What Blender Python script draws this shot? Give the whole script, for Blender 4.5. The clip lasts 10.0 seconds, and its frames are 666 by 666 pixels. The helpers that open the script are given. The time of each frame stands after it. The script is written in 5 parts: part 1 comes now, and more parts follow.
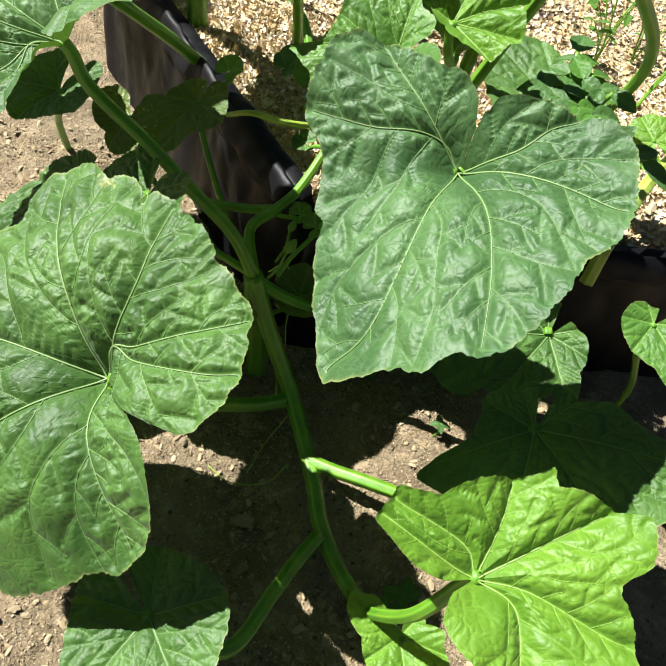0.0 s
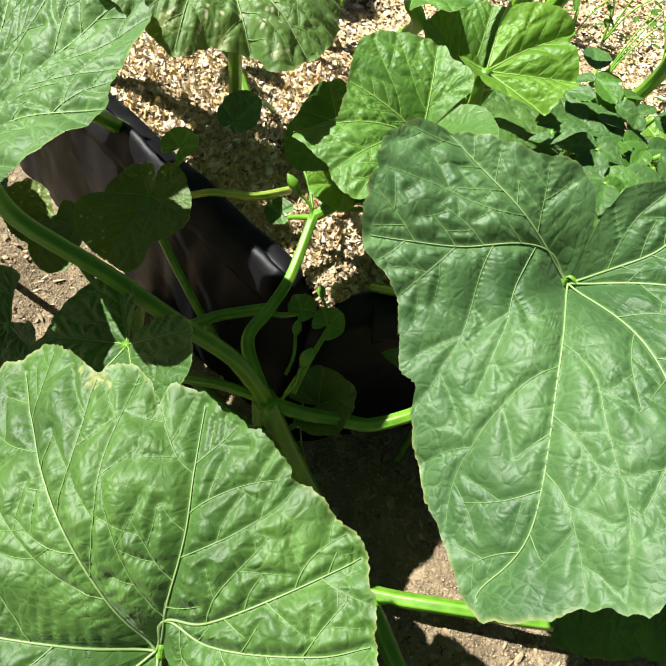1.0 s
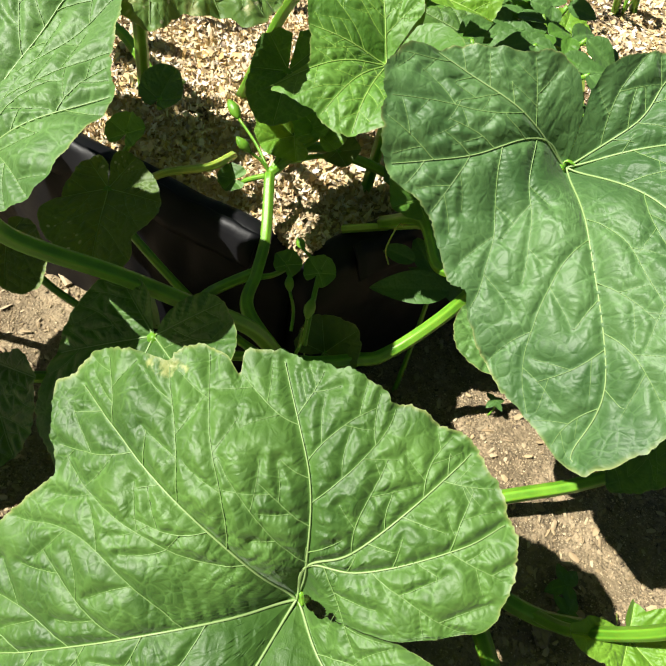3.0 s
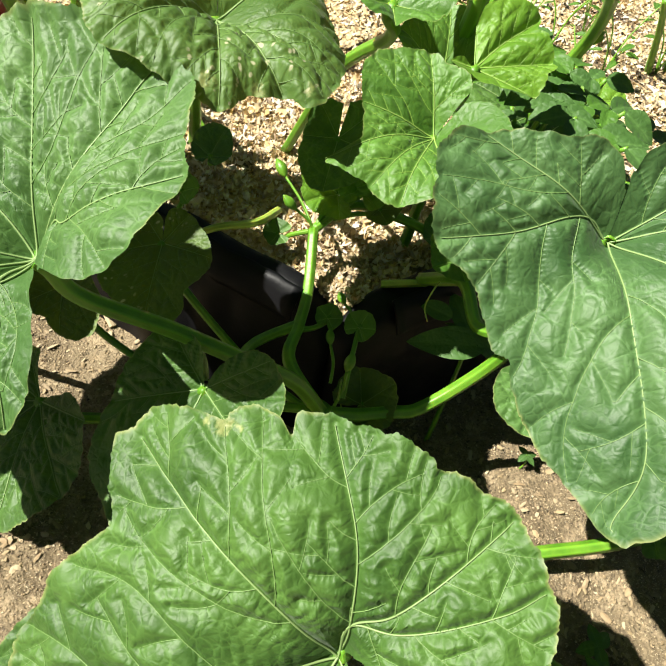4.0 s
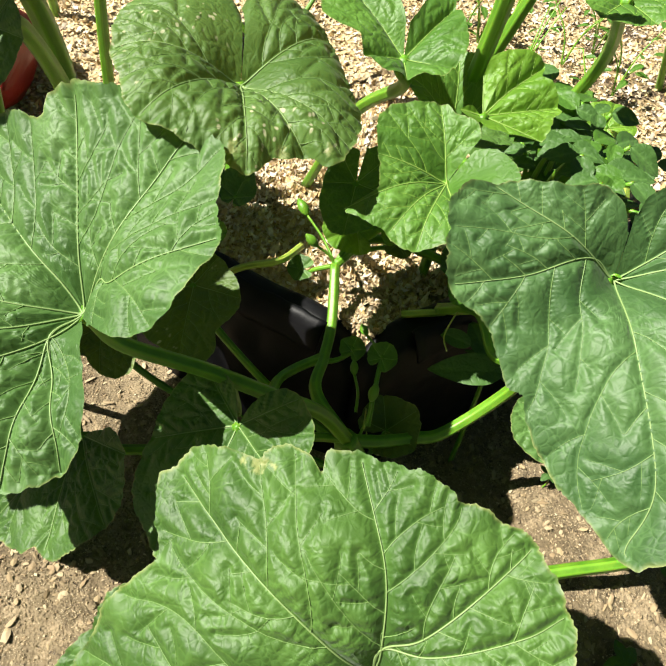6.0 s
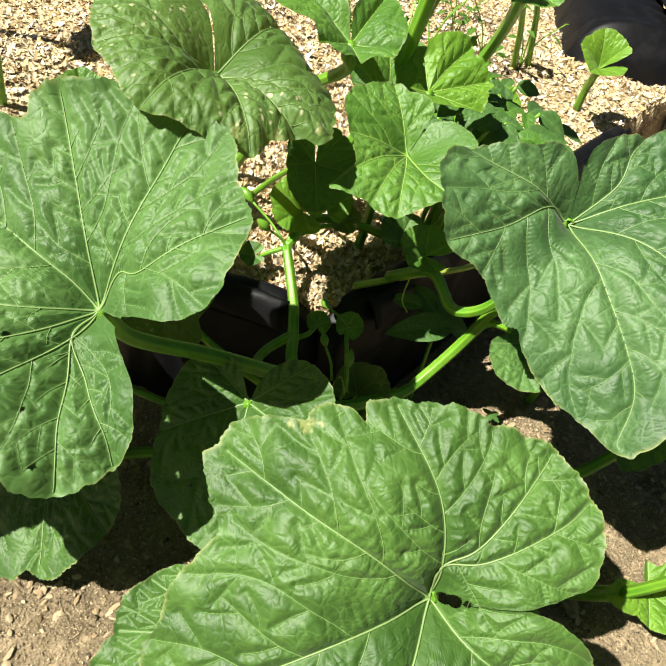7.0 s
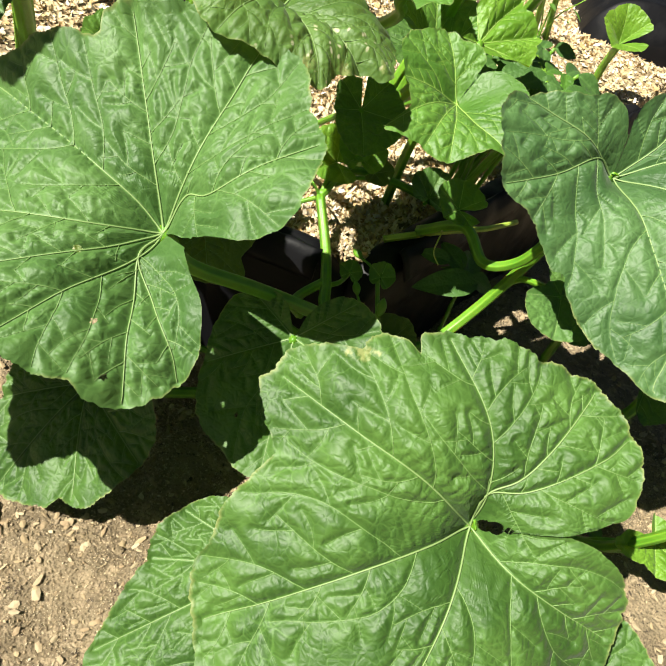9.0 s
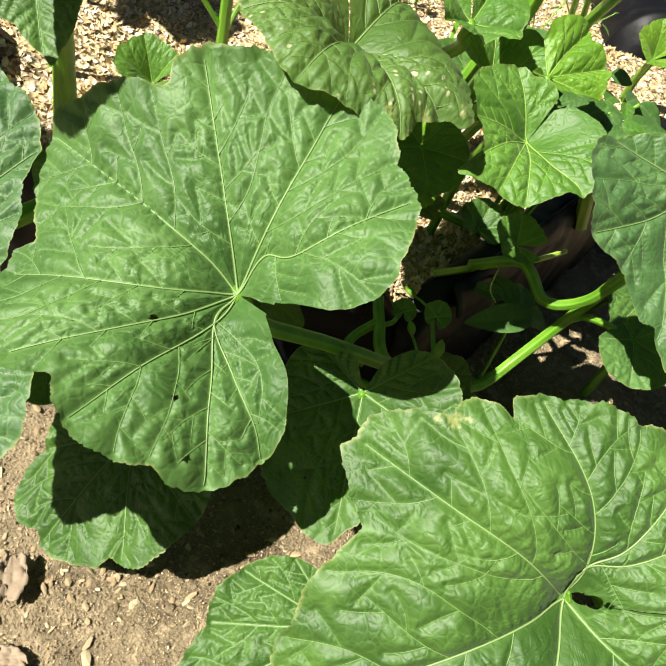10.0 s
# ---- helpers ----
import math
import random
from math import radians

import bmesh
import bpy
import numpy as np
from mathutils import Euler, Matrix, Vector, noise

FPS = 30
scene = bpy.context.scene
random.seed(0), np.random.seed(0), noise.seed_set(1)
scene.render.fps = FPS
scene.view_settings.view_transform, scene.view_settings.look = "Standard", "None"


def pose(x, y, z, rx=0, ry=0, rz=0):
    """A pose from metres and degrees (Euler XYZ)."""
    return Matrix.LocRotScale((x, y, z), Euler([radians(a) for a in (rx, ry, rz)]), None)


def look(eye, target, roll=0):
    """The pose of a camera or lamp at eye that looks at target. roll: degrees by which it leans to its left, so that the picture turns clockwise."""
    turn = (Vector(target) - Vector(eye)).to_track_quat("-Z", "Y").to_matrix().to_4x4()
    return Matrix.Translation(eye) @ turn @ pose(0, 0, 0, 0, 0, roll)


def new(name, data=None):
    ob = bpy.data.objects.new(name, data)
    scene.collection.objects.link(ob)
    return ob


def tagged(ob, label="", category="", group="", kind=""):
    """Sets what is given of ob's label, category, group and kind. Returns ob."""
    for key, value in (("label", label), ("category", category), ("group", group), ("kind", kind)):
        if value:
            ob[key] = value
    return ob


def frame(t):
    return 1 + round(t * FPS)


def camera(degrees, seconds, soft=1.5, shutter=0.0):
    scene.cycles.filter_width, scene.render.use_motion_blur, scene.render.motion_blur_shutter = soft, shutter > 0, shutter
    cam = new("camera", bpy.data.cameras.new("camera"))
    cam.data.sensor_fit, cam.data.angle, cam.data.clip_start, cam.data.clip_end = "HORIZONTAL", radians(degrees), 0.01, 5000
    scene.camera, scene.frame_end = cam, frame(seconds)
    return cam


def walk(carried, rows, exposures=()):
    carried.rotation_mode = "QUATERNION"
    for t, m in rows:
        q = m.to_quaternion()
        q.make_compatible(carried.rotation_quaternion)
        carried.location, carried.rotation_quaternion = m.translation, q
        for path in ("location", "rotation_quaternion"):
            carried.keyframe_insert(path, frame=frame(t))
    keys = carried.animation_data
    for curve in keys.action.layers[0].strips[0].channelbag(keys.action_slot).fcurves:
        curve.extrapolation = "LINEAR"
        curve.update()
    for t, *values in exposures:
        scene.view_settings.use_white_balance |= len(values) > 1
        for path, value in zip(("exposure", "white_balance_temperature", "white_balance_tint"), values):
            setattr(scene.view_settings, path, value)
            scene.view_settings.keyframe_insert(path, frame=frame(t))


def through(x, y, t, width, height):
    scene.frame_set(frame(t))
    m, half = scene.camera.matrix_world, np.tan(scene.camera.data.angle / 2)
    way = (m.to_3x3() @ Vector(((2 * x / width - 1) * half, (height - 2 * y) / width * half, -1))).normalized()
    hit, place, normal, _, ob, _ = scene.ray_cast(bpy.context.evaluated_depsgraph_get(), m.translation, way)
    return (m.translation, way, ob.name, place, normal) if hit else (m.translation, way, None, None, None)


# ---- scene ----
cam = camera(54.72, 10.0)
PATH = [
    (0, (0.0699, 0.1003, 0.7134), (0.3154, 1.3369, -0.8392), 19.98),
    (0.5, (0.0086, 0.2094, 0.6750), (0.4206, 1.4239, -0.8597), 21.65),
    (1, (-0.0299, 0.2822, 0.6683), (0.4907, 1.4550, -0.8658), 18.75),
    (1.5, (-0.0799, 0.2759, 0.6581), (0.7119, 1.2763, -0.8820), 17.47),
    (2, (-0.1323, 0.2724, 0.6542), (0.7172, 1.2464, -0.8721), 15.95),
    (2.5, (-0.1189, 0.2885, 0.6472), (0.7004, 1.2544, -0.9006), 16.05),
    (2.7, (-0.1176, 0.2883, 0.6518), (0.6687, 1.2682, -0.9043), 14.92),
    (3.8, (-0.1254, 0.2964, 0.6680), (0.6477, 1.3285, -0.8608), 14.06),
    (4, (-0.1344, 0.3004, 0.6795), (0.6098, 1.3927, -0.8215), 13.37),
    (4.5, (-0.1504, 0.3037, 0.7031), (0.4523, 1.4813, -0.7969), 8.83),
    (5, (-0.1334, 0.2980, 0.7096), (0.4831, 1.4655, -0.7927), 8.81),
    (5.5, (-0.1238, 0.2960, 0.7111), (0.4913, 1.4659, -0.7898), 9.00),
    (5.7, (-0.1238, 0.2957, 0.7162), (0.4971, 1.4700, -0.7789), 8.74),
    (6.8, (-0.2461, 0.3190, 0.7157), (0.7648, 1.2645, -0.7280), 13.87),
    (7, (-0.2570, 0.3212, 0.7119), (0.7922, 1.2363, -0.7240), 14.59),
    (7.5, (-0.2905, 0.3164, 0.7021), (0.7860, 1.1904, -0.7393), 17.64),
    (8, (-0.3125, 0.3302, 0.6871), (0.7484, 1.1868, -0.7761), 19.94),
    (8.5, (-0.3118, 0.3283, 0.6830), (0.7686, 1.1632, -0.7784), 21.61),
    (9, (-0.3181, 0.3262, 0.6868), (0.7586, 1.1618, -0.7769), 19.49),
    (9.5, (-0.3346, 0.3488, 0.6917), (0.7340, 1.2383, -0.7460), 18.65),
    (10, (-0.3338, 0.4030, 0.6805), (0.7523, 1.2347, -0.7786), 18.98),
]
EXPOSURES = [(0.0, 1.28, 6150, 9), (2.5, 1.20, 6500, 8), (10.0, 1.17, 6650, 7)]
walk(cam, [(t, look(eye, target, roll)) for t, eye, target, roll in PATH], EXPOSURES)

# ---- daylight ----
SUN = Vector((-0.74, 0.21, 1.0)).normalized()
world = bpy.data.worlds.new("sky")
scene.world = world
world.use_nodes = True
sky = world.node_tree.nodes.new("ShaderNodeTexSky")
sky.sky_type, sky.sun_disc = "NISHITA", False
sky.sun_elevation = math.asin(SUN.z)
sky.sun_rotation = math.atan2(SUN.x, SUN.y)
world.node_tree.links.new(sky.outputs[0], world.node_tree.nodes["Background"].inputs[0])
world.node_tree.nodes["Background"].inputs[1].default_value = 0.0125
sun = bpy.data.lights.new("sun", "SUN")
sun.energy, sun.angle, sun.color = 5.0, radians(0.53), (1.0, 0.96, 0.88)
new("sun", sun).matrix_world = look(SUN * 10, (0, 0, 0))


# ---- materials ----
class Nodes:
    """Short calls for building one node material."""

    def __init__(self, name):
        self.mat = bpy.data.materials.new(name)
        self.mat.use_nodes = True
        self.tree = self.mat.node_tree
        self.bsdf = self.tree.nodes["Principled BSDF"]
        self.out = self.tree.nodes["Material Output"]
        self.coords = None

    def link(self, a, b):
        self.tree.links.new(a, b)

    def mix(self, factor, a, b, blend="MIX"):
        n = self.tree.nodes.new("ShaderNodeMix")
        n.data_type, n.blend_type = "RGBA", blend
        for sock, v in ((n.inputs[0], factor), (n.inputs[6], a), (n.inputs[7], b)):
            if isinstance(v, (int, float)):
                sock.default_value = v
            elif isinstance(v, tuple):
                sock.default_value = (*v, 1)
            else:
                self.link(v, sock)
        return n.outputs[2]

    def maths(self, op, a, b=0.0, c=0.0):
        n = self.tree.nodes.new("ShaderNodeMath")
        n.operation = op
        for sock, v in zip(n.inputs, (a, b, c)):
            if isinstance(v, (int, float)):
                sock.default_value = v
            else:
                self.link(v, sock)
        return n.outputs[0]

    def ramp(self, value, low, high):
        n = self.tree.nodes.new("ShaderNodeMapRange")
        n.interpolation_type = "SMOOTHSTEP"
        self.link(value, n.inputs[0])
        n.inputs[1].default_value, n.inputs[2].default_value = low, high
        return n.outputs[0]

    def noise(self, scale, detail=3.0, vector=None, rough=0.55):
        n = self.tree.nodes.new("ShaderNodeTexNoise")
        n.inputs["Scale"].default_value, n.inputs["Detail"].default_value, n.inputs["Roughness"].default_value = scale, detail, rough
        self.link(vector or self.place(), n.inputs["Vector"])
        return n.outputs["Fac"]

    def cells(self, scale, feature="DISTANCE_TO_EDGE", vector=None, out="Distance"):
        n = self.tree.nodes.new("ShaderNodeTexVoronoi")
        n.feature = feature
        n.inputs["Scale"].default_value = scale
        self.link(vector or self.place(), n.inputs["Vector"])
        return n.outputs[out]

    def place(self):
        if self.coords is None:
            self.coords = self.tree.nodes.new("ShaderNodeTexCoord")
        return self.coords.outputs["Object"]

    def value(self, name):
        n = self.tree.nodes.new("ShaderNodeAttribute")
        n.attribute_name = name
        return n.outputs["Fac"]

    def bump(self, height, strength, distance, normal=None):
        n = self.tree.nodes.new("ShaderNodeBump")
        n.inputs["Strength"].default_value, n.inputs["Distance"].default_value = strength, distance
        self.link(height, n.inputs["Height"])
        if normal:
            self.link(normal, n.inputs["Normal"])
        return n.outputs["Normal"]

    def finish(self, colour, rough, normal=None, **values):
        for sock, v in ((self.bsdf.inputs["Base Color"], colour), (self.bsdf.inputs["Roughness"], rough)):
            if isinstance(v, tuple):
                sock.default_value = (*v, 1)
            elif isinstance(v, (int, float)):
                sock.default_value = v
            else:
                self.link(v, sock)
        if normal:
            self.link(normal, self.bsdf.inputs["Normal"])
        for k, v in values.items():
            self.bsdf.inputs[k.replace("_", " ").title().replace("Ior", "IOR")].default_value = v
        return self.mat


def leaf_material(name, dark, light, through_colour, through=0.2, rough=0.54, spots=0.0):
    """A hairy squash leaf: mottled green, faint netted veins, light that shines through."""
    n = Nodes(name)
    shift = n.tree.nodes.new("ShaderNodeVectorMath")
    shift.operation = "MULTIPLY_ADD"
    n.link(n.place(), shift.inputs[0])
    shift.inputs[1].default_value = (1, 1, 0.0)
    spread = n.tree.nodes.new("ShaderNodeCombineXYZ")
    n.link(n.maths("MULTIPLY", n.noise(30, 2), 0.016), spread.inputs[0])
    n.link(n.maths("MULTIPLY", n.noise(34, 2), 0.016), spread.inputs[1])
    n.link(spread.outputs[0], shift.inputs[2])
    net = n.cells(78, vector=shift.outputs[0])
    fine = n.cells(165, vector=shift.outputs[0])
    line = n.maths("SUBTRACT", 1.0, n.ramp(net, 0.0, 0.07))
    pale = tuple(min(1, c * 1.45 + 0.012) for c in light)
    colour = n.mix(n.ramp(n.noise(16, 5), 0.3, 0.72), dark, light)
    colour = n.mix(n.maths("MULTIPLY", n.ramp(n.noise(70, 4), 0.45, 0.75), 0.20), colour, tuple(c * 0.72 for c in dark))
    patchy = n.ramp(n.noise(20, 2), 0.35, 0.65)
    colour = n.mix(n.maths("MULTIPLY", line, n.maths("MULTIPLY", patchy, 0.42)), colour, pale)
    thin = n.maths("SUBTRACT", 1.0, n.ramp(fine, 0.0, 0.09))
    colour = n.mix(n.maths("MULTIPLY", thin, n.maths("MULTIPLY", n.ramp(n.noise(28, 3), 0.38, 0.62), 0.26)), colour, pale)
    colour = n.mix(n.maths("MULTIPLY", n.value("vein"), 0.40), colour, pale)
    edge = n.value("rim")
    colour = n.mix(n.maths("MULTIPLY", edge, n.maths("MULTIPLY", n.ramp(n.noise(26, 3), 0.40, 0.62), 0.8)), colour, (0.27, 0.30, 0.10))
    scar = n.ramp(n.maths("MULTIPLY", n.value("scar"), n.noise(170, 5, rough=0.7)), 0.30, 0.52)
    colour = n.mix(n.maths("MULTIPLY", scar, 0.55), colour, (0.42, 0.42, 0.16))
    if spots:
        spot = n.ramp(n.cells(150, "F1", vector=shift.outputs[0]), 0.26, 0.14)
        keep = n.ramp(n.noise(13, 2), 0.54, 0.64)
        colour = n.mix(n.maths("MULTIPLY", n.maths("MULTIPLY", spot, keep), spots), colour, (0.60, 0.58, 0.36))
    crisp = n.maths("ADD", 0.12, n.maths("MULTIPLY", n.ramp(n.noise(24, 3), 0.42, 0.66), 0.5))
    relief = n.maths("ADD", n.maths("MULTIPLY", n.ramp(net, 0.0, 0.20), crisp), n.maths("MULTIPLY", n.ramp(fine, 0.0, 0.30), 0.34))
    relief = n.maths("ADD", relief, n.maths("MULTIPLY", n.noise(110, 4, rough=0.65), 0.22))
    normal = n.bump(relief, 0.42, 0.0018)
    normal = n.bump(n.noise(1100, 2), 0.22, 0.0006, normal)
    rough_map = n.maths("ADD", rough - 0.05, n.maths("MULTIPLY", n.noise(60, 3), 0.12))
    n.finish(colour, rough_map, normal, specular_ior_level=0.50, sheen_weight=0.06, sheen_roughness=0.4)
    back = n.tree.nodes.new("ShaderNodeBsdfTranslucent")
    n.link(n.mix(0.5, colour, through_colour), back.inputs["Color"])
    n.link(normal, back.inputs["Normal"])
    both = n.tree.nodes.new("ShaderNodeMixShader")
    both.inputs[0].default_value = through
    n.link(n.bsdf.outputs[0], both.inputs[1])
    n.link(back.outputs[0], both.inputs[2])
    n.link(both.outputs[0], n.out.inputs[0])
    return n.mat


def stem_material(name, dark, light):
    n = Nodes(name)
    streak = n.tree.nodes.new("ShaderNodeMapping")
    n.link(n.place(), streak.inputs[0])
    streak.inputs["Scale"].default_value = (1, 1, 0.3)
    colour = n.mix(n.ramp(n.noise(60, 4, streak.outputs[0]), 0.3, 0.7), dark, light)
    colour = n.mix(n.maths("MULTIPLY", n.ramp(n.value("rib"), 0.3, 1.0), 0.5), colour, tuple(min(1, 1.5 * c) for c in light))
    normal = n.bump(n.noise(700, 2), 0.3, 0.0008)
    return n.finish(colour, 0.42, normal, subsurface_weight=0.15, subsurface_scale=0.006)


MATURE = leaf_material("mature_leaf", (0.0276, 0.0792, 0.0092), (0.0754, 0.1638, 0.0258), (0.20, 0.42, 0.02), 0.16)
BROAD = leaf_material("broad_leaf", (0.0392, 0.1040, 0.0177), (0.0863, 0.1803, 0.0392), (0.20, 0.42, 0.02), 0.16, 0.55)
BLUE = leaf_material("blue_green_leaf", (0.0338, 0.0903, 0.0226), (0.0753, 0.1580, 0.0451), (0.18, 0.40, 0.02), 0.15, 0.54)
YOUNG = leaf_material("young_leaf", (0.090, 0.215, 0.014), (0.155, 0.310, 0.026), (0.38, 0.60, 0.02), 0.30, 0.48)
FRESH = leaf_material("fresh_leaf", (0.0522, 0.1422, 0.0144), (0.0945, 0.2115, 0.0270), (0.28, 0.52, 0.02), 0.24, 0.50)
OLD = leaf_material("ageing_leaf", (0.050, 0.100, 0.012), (0.105, 0.150, 0.020), (0.28, 0.38, 0.02), 0.16, 0.55, 0.7)
SPOTTED = leaf_material("spotted_leaf", (0.0580, 0.1320, 0.0200), (0.0980, 0.1900, 0.0360), (0.40, 0.48, 0.04), 0.32, 0.52, 0.8)
PALE_LEAF = leaf_material("pale_leaf", (0.22, 0.34, 0.16), (0.34, 0.46, 0.24), (0.4, 0.6, 0.1), 0.3, 0.5)
STEM = stem_material("green_stem", (0.075, 0.200, 0.012), (0.135, 0.290, 0.022))
PALE_STEM = stem_material("pale_stem", (0.22, 0.33, 0.04), (0.36, 0.45, 0.08))


def vein_material(name, side, main):
    """Pale main veins, side veins nearer to the green of the blade."""
    n = Nodes(name)
    tone = n.mix(n.value("strength"), side, main)
    return n.finish(n.mix(n.maths("MULTIPLY", n.noise(60, 3), 0.5), tone, tuple(0.6 * c for c in side)), 0.5)


VEIN = vein_material("leaf_vein", (0.165, 0.275, 0.080), (0.25, 0.36, 0.13))
PALE_VEIN = vein_material("young_leaf_vein", (0.24, 0.40, 0.06), (0.34, 0.50, 0.12))


def soil_material():
    """Dry garden soil: brown earth, pale dust, dark pits, crumbly at every size."""
    n = Nodes("soil")
    colour = n.mix(n.ramp(n.noise(8, 5), 0.32, 0.68), (0.165, 0.122, 0.068), (0.34, 0.262, 0.156))
    colour = n.mix(n.maths("MULTIPLY", n.ramp(n.noise(45, 5, rough=0.7), 0.48, 0.66), 0.8), colour, (0.47, 0.36, 0.22))
    colour = n.mix(n.ramp(n.noise(110, 5, rough=0.75), 0.56, 0.68), colour, (0.055, 0.036, 0.024))
    colour = n.mix(n.maths("MULTIPLY", n.ramp(n.cells(420, "F1"), 0.35, 0.12), n.ramp(n.noise(30, 3), 0.45, 0.6)), colour, (0.50, 0.42, 0.28))
    normal = n.bump(n.noise(55, 6, rough=0.75), 1.0, 0.012)
    normal = n.bump(n.cells(260, "F1"), 0.7, 0.003, normal)
    return n.finish(colour, 0.95, normal)


def mulch_material():
    n = Nodes("wood_shavings_bed")
    cell = n.cells(120, "F1", out="Color")
    grey = n.tree.nodes.new("ShaderNodeRGBToBW")
    n.link(cell, grey.inputs[0])
    colour = n.mix(grey.outputs[0], (0.34, 0.23, 0.10), (0.70, 0.57, 0.34))
    colour = n.mix(n.ramp(n.noise(9, 4), 0.5, 0.7), colour, (0.10, 0.065, 0.035))
    normal = n.bump(n.cells(120, "F1"), 1.0, 0.01)
    return n.finish(colour, 0.9, normal)


def chip_material(name, tones):
    """Shavings and crumbs whose tone differs from piece to piece."""
    n = Nodes(name)
    info = n.tree.nodes.new("ShaderNodeNewGeometry")
    ramp = n.tree.nodes.new("ShaderNodeValToRGB")
    el = ramp.color_ramp.elements
    while len(el) < len(tones):
        el.new(0.5)
    for i, (e, c) in enumerate(zip(el, tones)):
        e.position, e.color = i / (len(tones) - 1), (*c, 1)
    n.link(info.outputs["Random Per Island"], ramp.inputs[0])
    colour = n.mix(n.maths("MULTIPLY", n.noise(300, 3), 0.5), ramp.outputs[0], tuple(c * 0.6 for c in tones[len(tones) // 2]))
    return n.finish(colour, 0.8, n.bump(n.noise(500, 3), 0.4, 0.001))


def plastic_material(name, colour, dusty, rough, shine=0.4):
    n = Nodes(name)
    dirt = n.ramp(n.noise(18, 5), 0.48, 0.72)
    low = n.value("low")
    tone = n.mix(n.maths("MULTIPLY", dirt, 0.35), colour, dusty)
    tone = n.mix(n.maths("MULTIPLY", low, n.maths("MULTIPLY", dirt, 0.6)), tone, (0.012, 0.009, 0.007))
    normal = n.bump(n.noise(14, 3), 0.35, 0.006)
    normal = n.bump(n.noise(260, 3), 0.15, 0.001, normal)
    return n.finish(tone, n.maths("ADD", rough, n.maths("MULTIPLY", dirt, 0.25)), normal, specular_ior_level=shine)


SOIL, MULCH = soil_material(), mulch_material()
CHIPS = chip_material("wood_shavings", [(0.78, 0.649, 0.464), (0.60, 0.443, 0.207), (0.86, 0.772, 0.634), (0.46, 0.309, 0.122), (0.73, 0.577, 0.329), (0.90, 0.845, 0.750), (0.26, 0.165, 0.085)])
CRUMBS = chip_material("soil_crumbs", [(0.15, 0.098, 0.050), (0.40, 0.295, 0.17), (0.28, 0.195, 0.105), (0.58, 0.46, 0.28), (0.34, 0.245, 0.135), (0.70, 0.59, 0.40)])
STRAW = chip_material("dry_litter", [(0.40, 0.30, 0.16), (0.28, 0.19, 0.10), (0.52, 0.42, 0.26), (0.20, 0.14, 0.08)])
BLACK = plastic_material("black_plastic", (0.004, 0.004, 0.005), (0.008, 0.008, 0.009), 0.48, 0.20)
RED = plastic_material("red_plastic", (0.22, 0.014, 0.010), (0.14, 0.03, 0.02), 0.45, 0.25)


# ---- shared shapes ----
def mesh_part(name, verts, faces, material, parent=None, label="", smooth=True, attrs=None):
    """One mesh object of its own, under a thing or a part where one is given."""
    me = bpy.data.meshes.new(name)
    me.from_pydata([tuple(v) for v in verts], [], [tuple(f) for f in faces])
    if smooth:
        me.polygons.foreach_set("use_smooth", [True] * len(me.polygons))
    for key, values in (attrs or {}).items():
        me.attributes.new(key, "FLOAT", "POINT").data.foreach_set("value", np.asarray(values, np.float32))
    me.materials.append(material)
    ob = new(name, me)
    if parent:
        ob.parent = parent
    return tagged(ob, label)


def grid_faces(rows, cols, wrap=False):
    i, j = np.meshgrid(np.arange(rows - 1), np.arange(cols if wrap else cols - 1), indexing="ij")
    k = (j + 1) % cols
    return np.stack([i * cols + j, i * cols + k, (i + 1) * cols + k, (i + 1) * cols + j], -1).reshape(-1, 4)


def spline(points, count):
    """A smooth line through the points."""
    p = np.asarray(points, float)
    p = np.vstack([2 * p[0] - p[1], p, 2 * p[-1] - p[-2]])
    out = []
    for s in np.linspace(0, len(p) - 3 - 1e-9, count):
        i, t = int(s), s - int(s)
        a, b, c, d = p[i : i + 4]
        out.append(0.5 * (2 * b + (c - a) * t + (2 * a - 5 * b + 4 * c - d) * t * t + (3 * b - a - 3 * c + d) * t ** 3))
    return np.array(out)


def tube_mesh(points, r0, r1, count=36, sides=20, ribs=6, depth=0.10, close=True):
    """A ribbed tapering stem along a smooth line: vertices, faces and how far out each vertex stands."""
    line = spline(points, count)
    way = np.gradient(line, axis=0)
    way /= np.linalg.norm(way, axis=1)[:, None]
    side = np.cross(way[0], (0.3, 0.2, 0.9))
    side /= np.linalg.norm(side)
    a = np.arange(sides) * 2 * np.pi / sides
    verts, rib = [], []
    for n, (c, w) in enumerate(zip(line, way)):
        side = side - w * (side @ w)
        side /= np.linalg.norm(side)
        up = np.cross(w, side)
        r = r0 + (r1 - r0) * n / (count - 1)
        wave = 1 + depth * np.cos(ribs * a)
        verts.append(c + (r * wave)[:, None] * (np.cos(a)[:, None] * side + np.sin(a)[:, None] * up))
        rib.append(0.5 + 0.5 * np.cos(ribs * a))
    verts, rib = np.concatenate(verts), np.concatenate(rib)
    faces = [tuple(f) for f in grid_faces(count, sides, True)]
    if close:
        faces += [tuple(range(sides))[::-1], tuple(range((count - 1) * sides, count * sides))]
    return verts, faces, rib


def join_tubes(tubes):
    verts, faces, ribs, base = [], [], [], 0
    for v, f, r in tubes:
        verts.append(v), ribs.append(r)
        faces += [tuple(i + base for i in q) for q in f]
        base += len(v)
    return np.concatenate(verts), faces, np.concatenate(ribs)


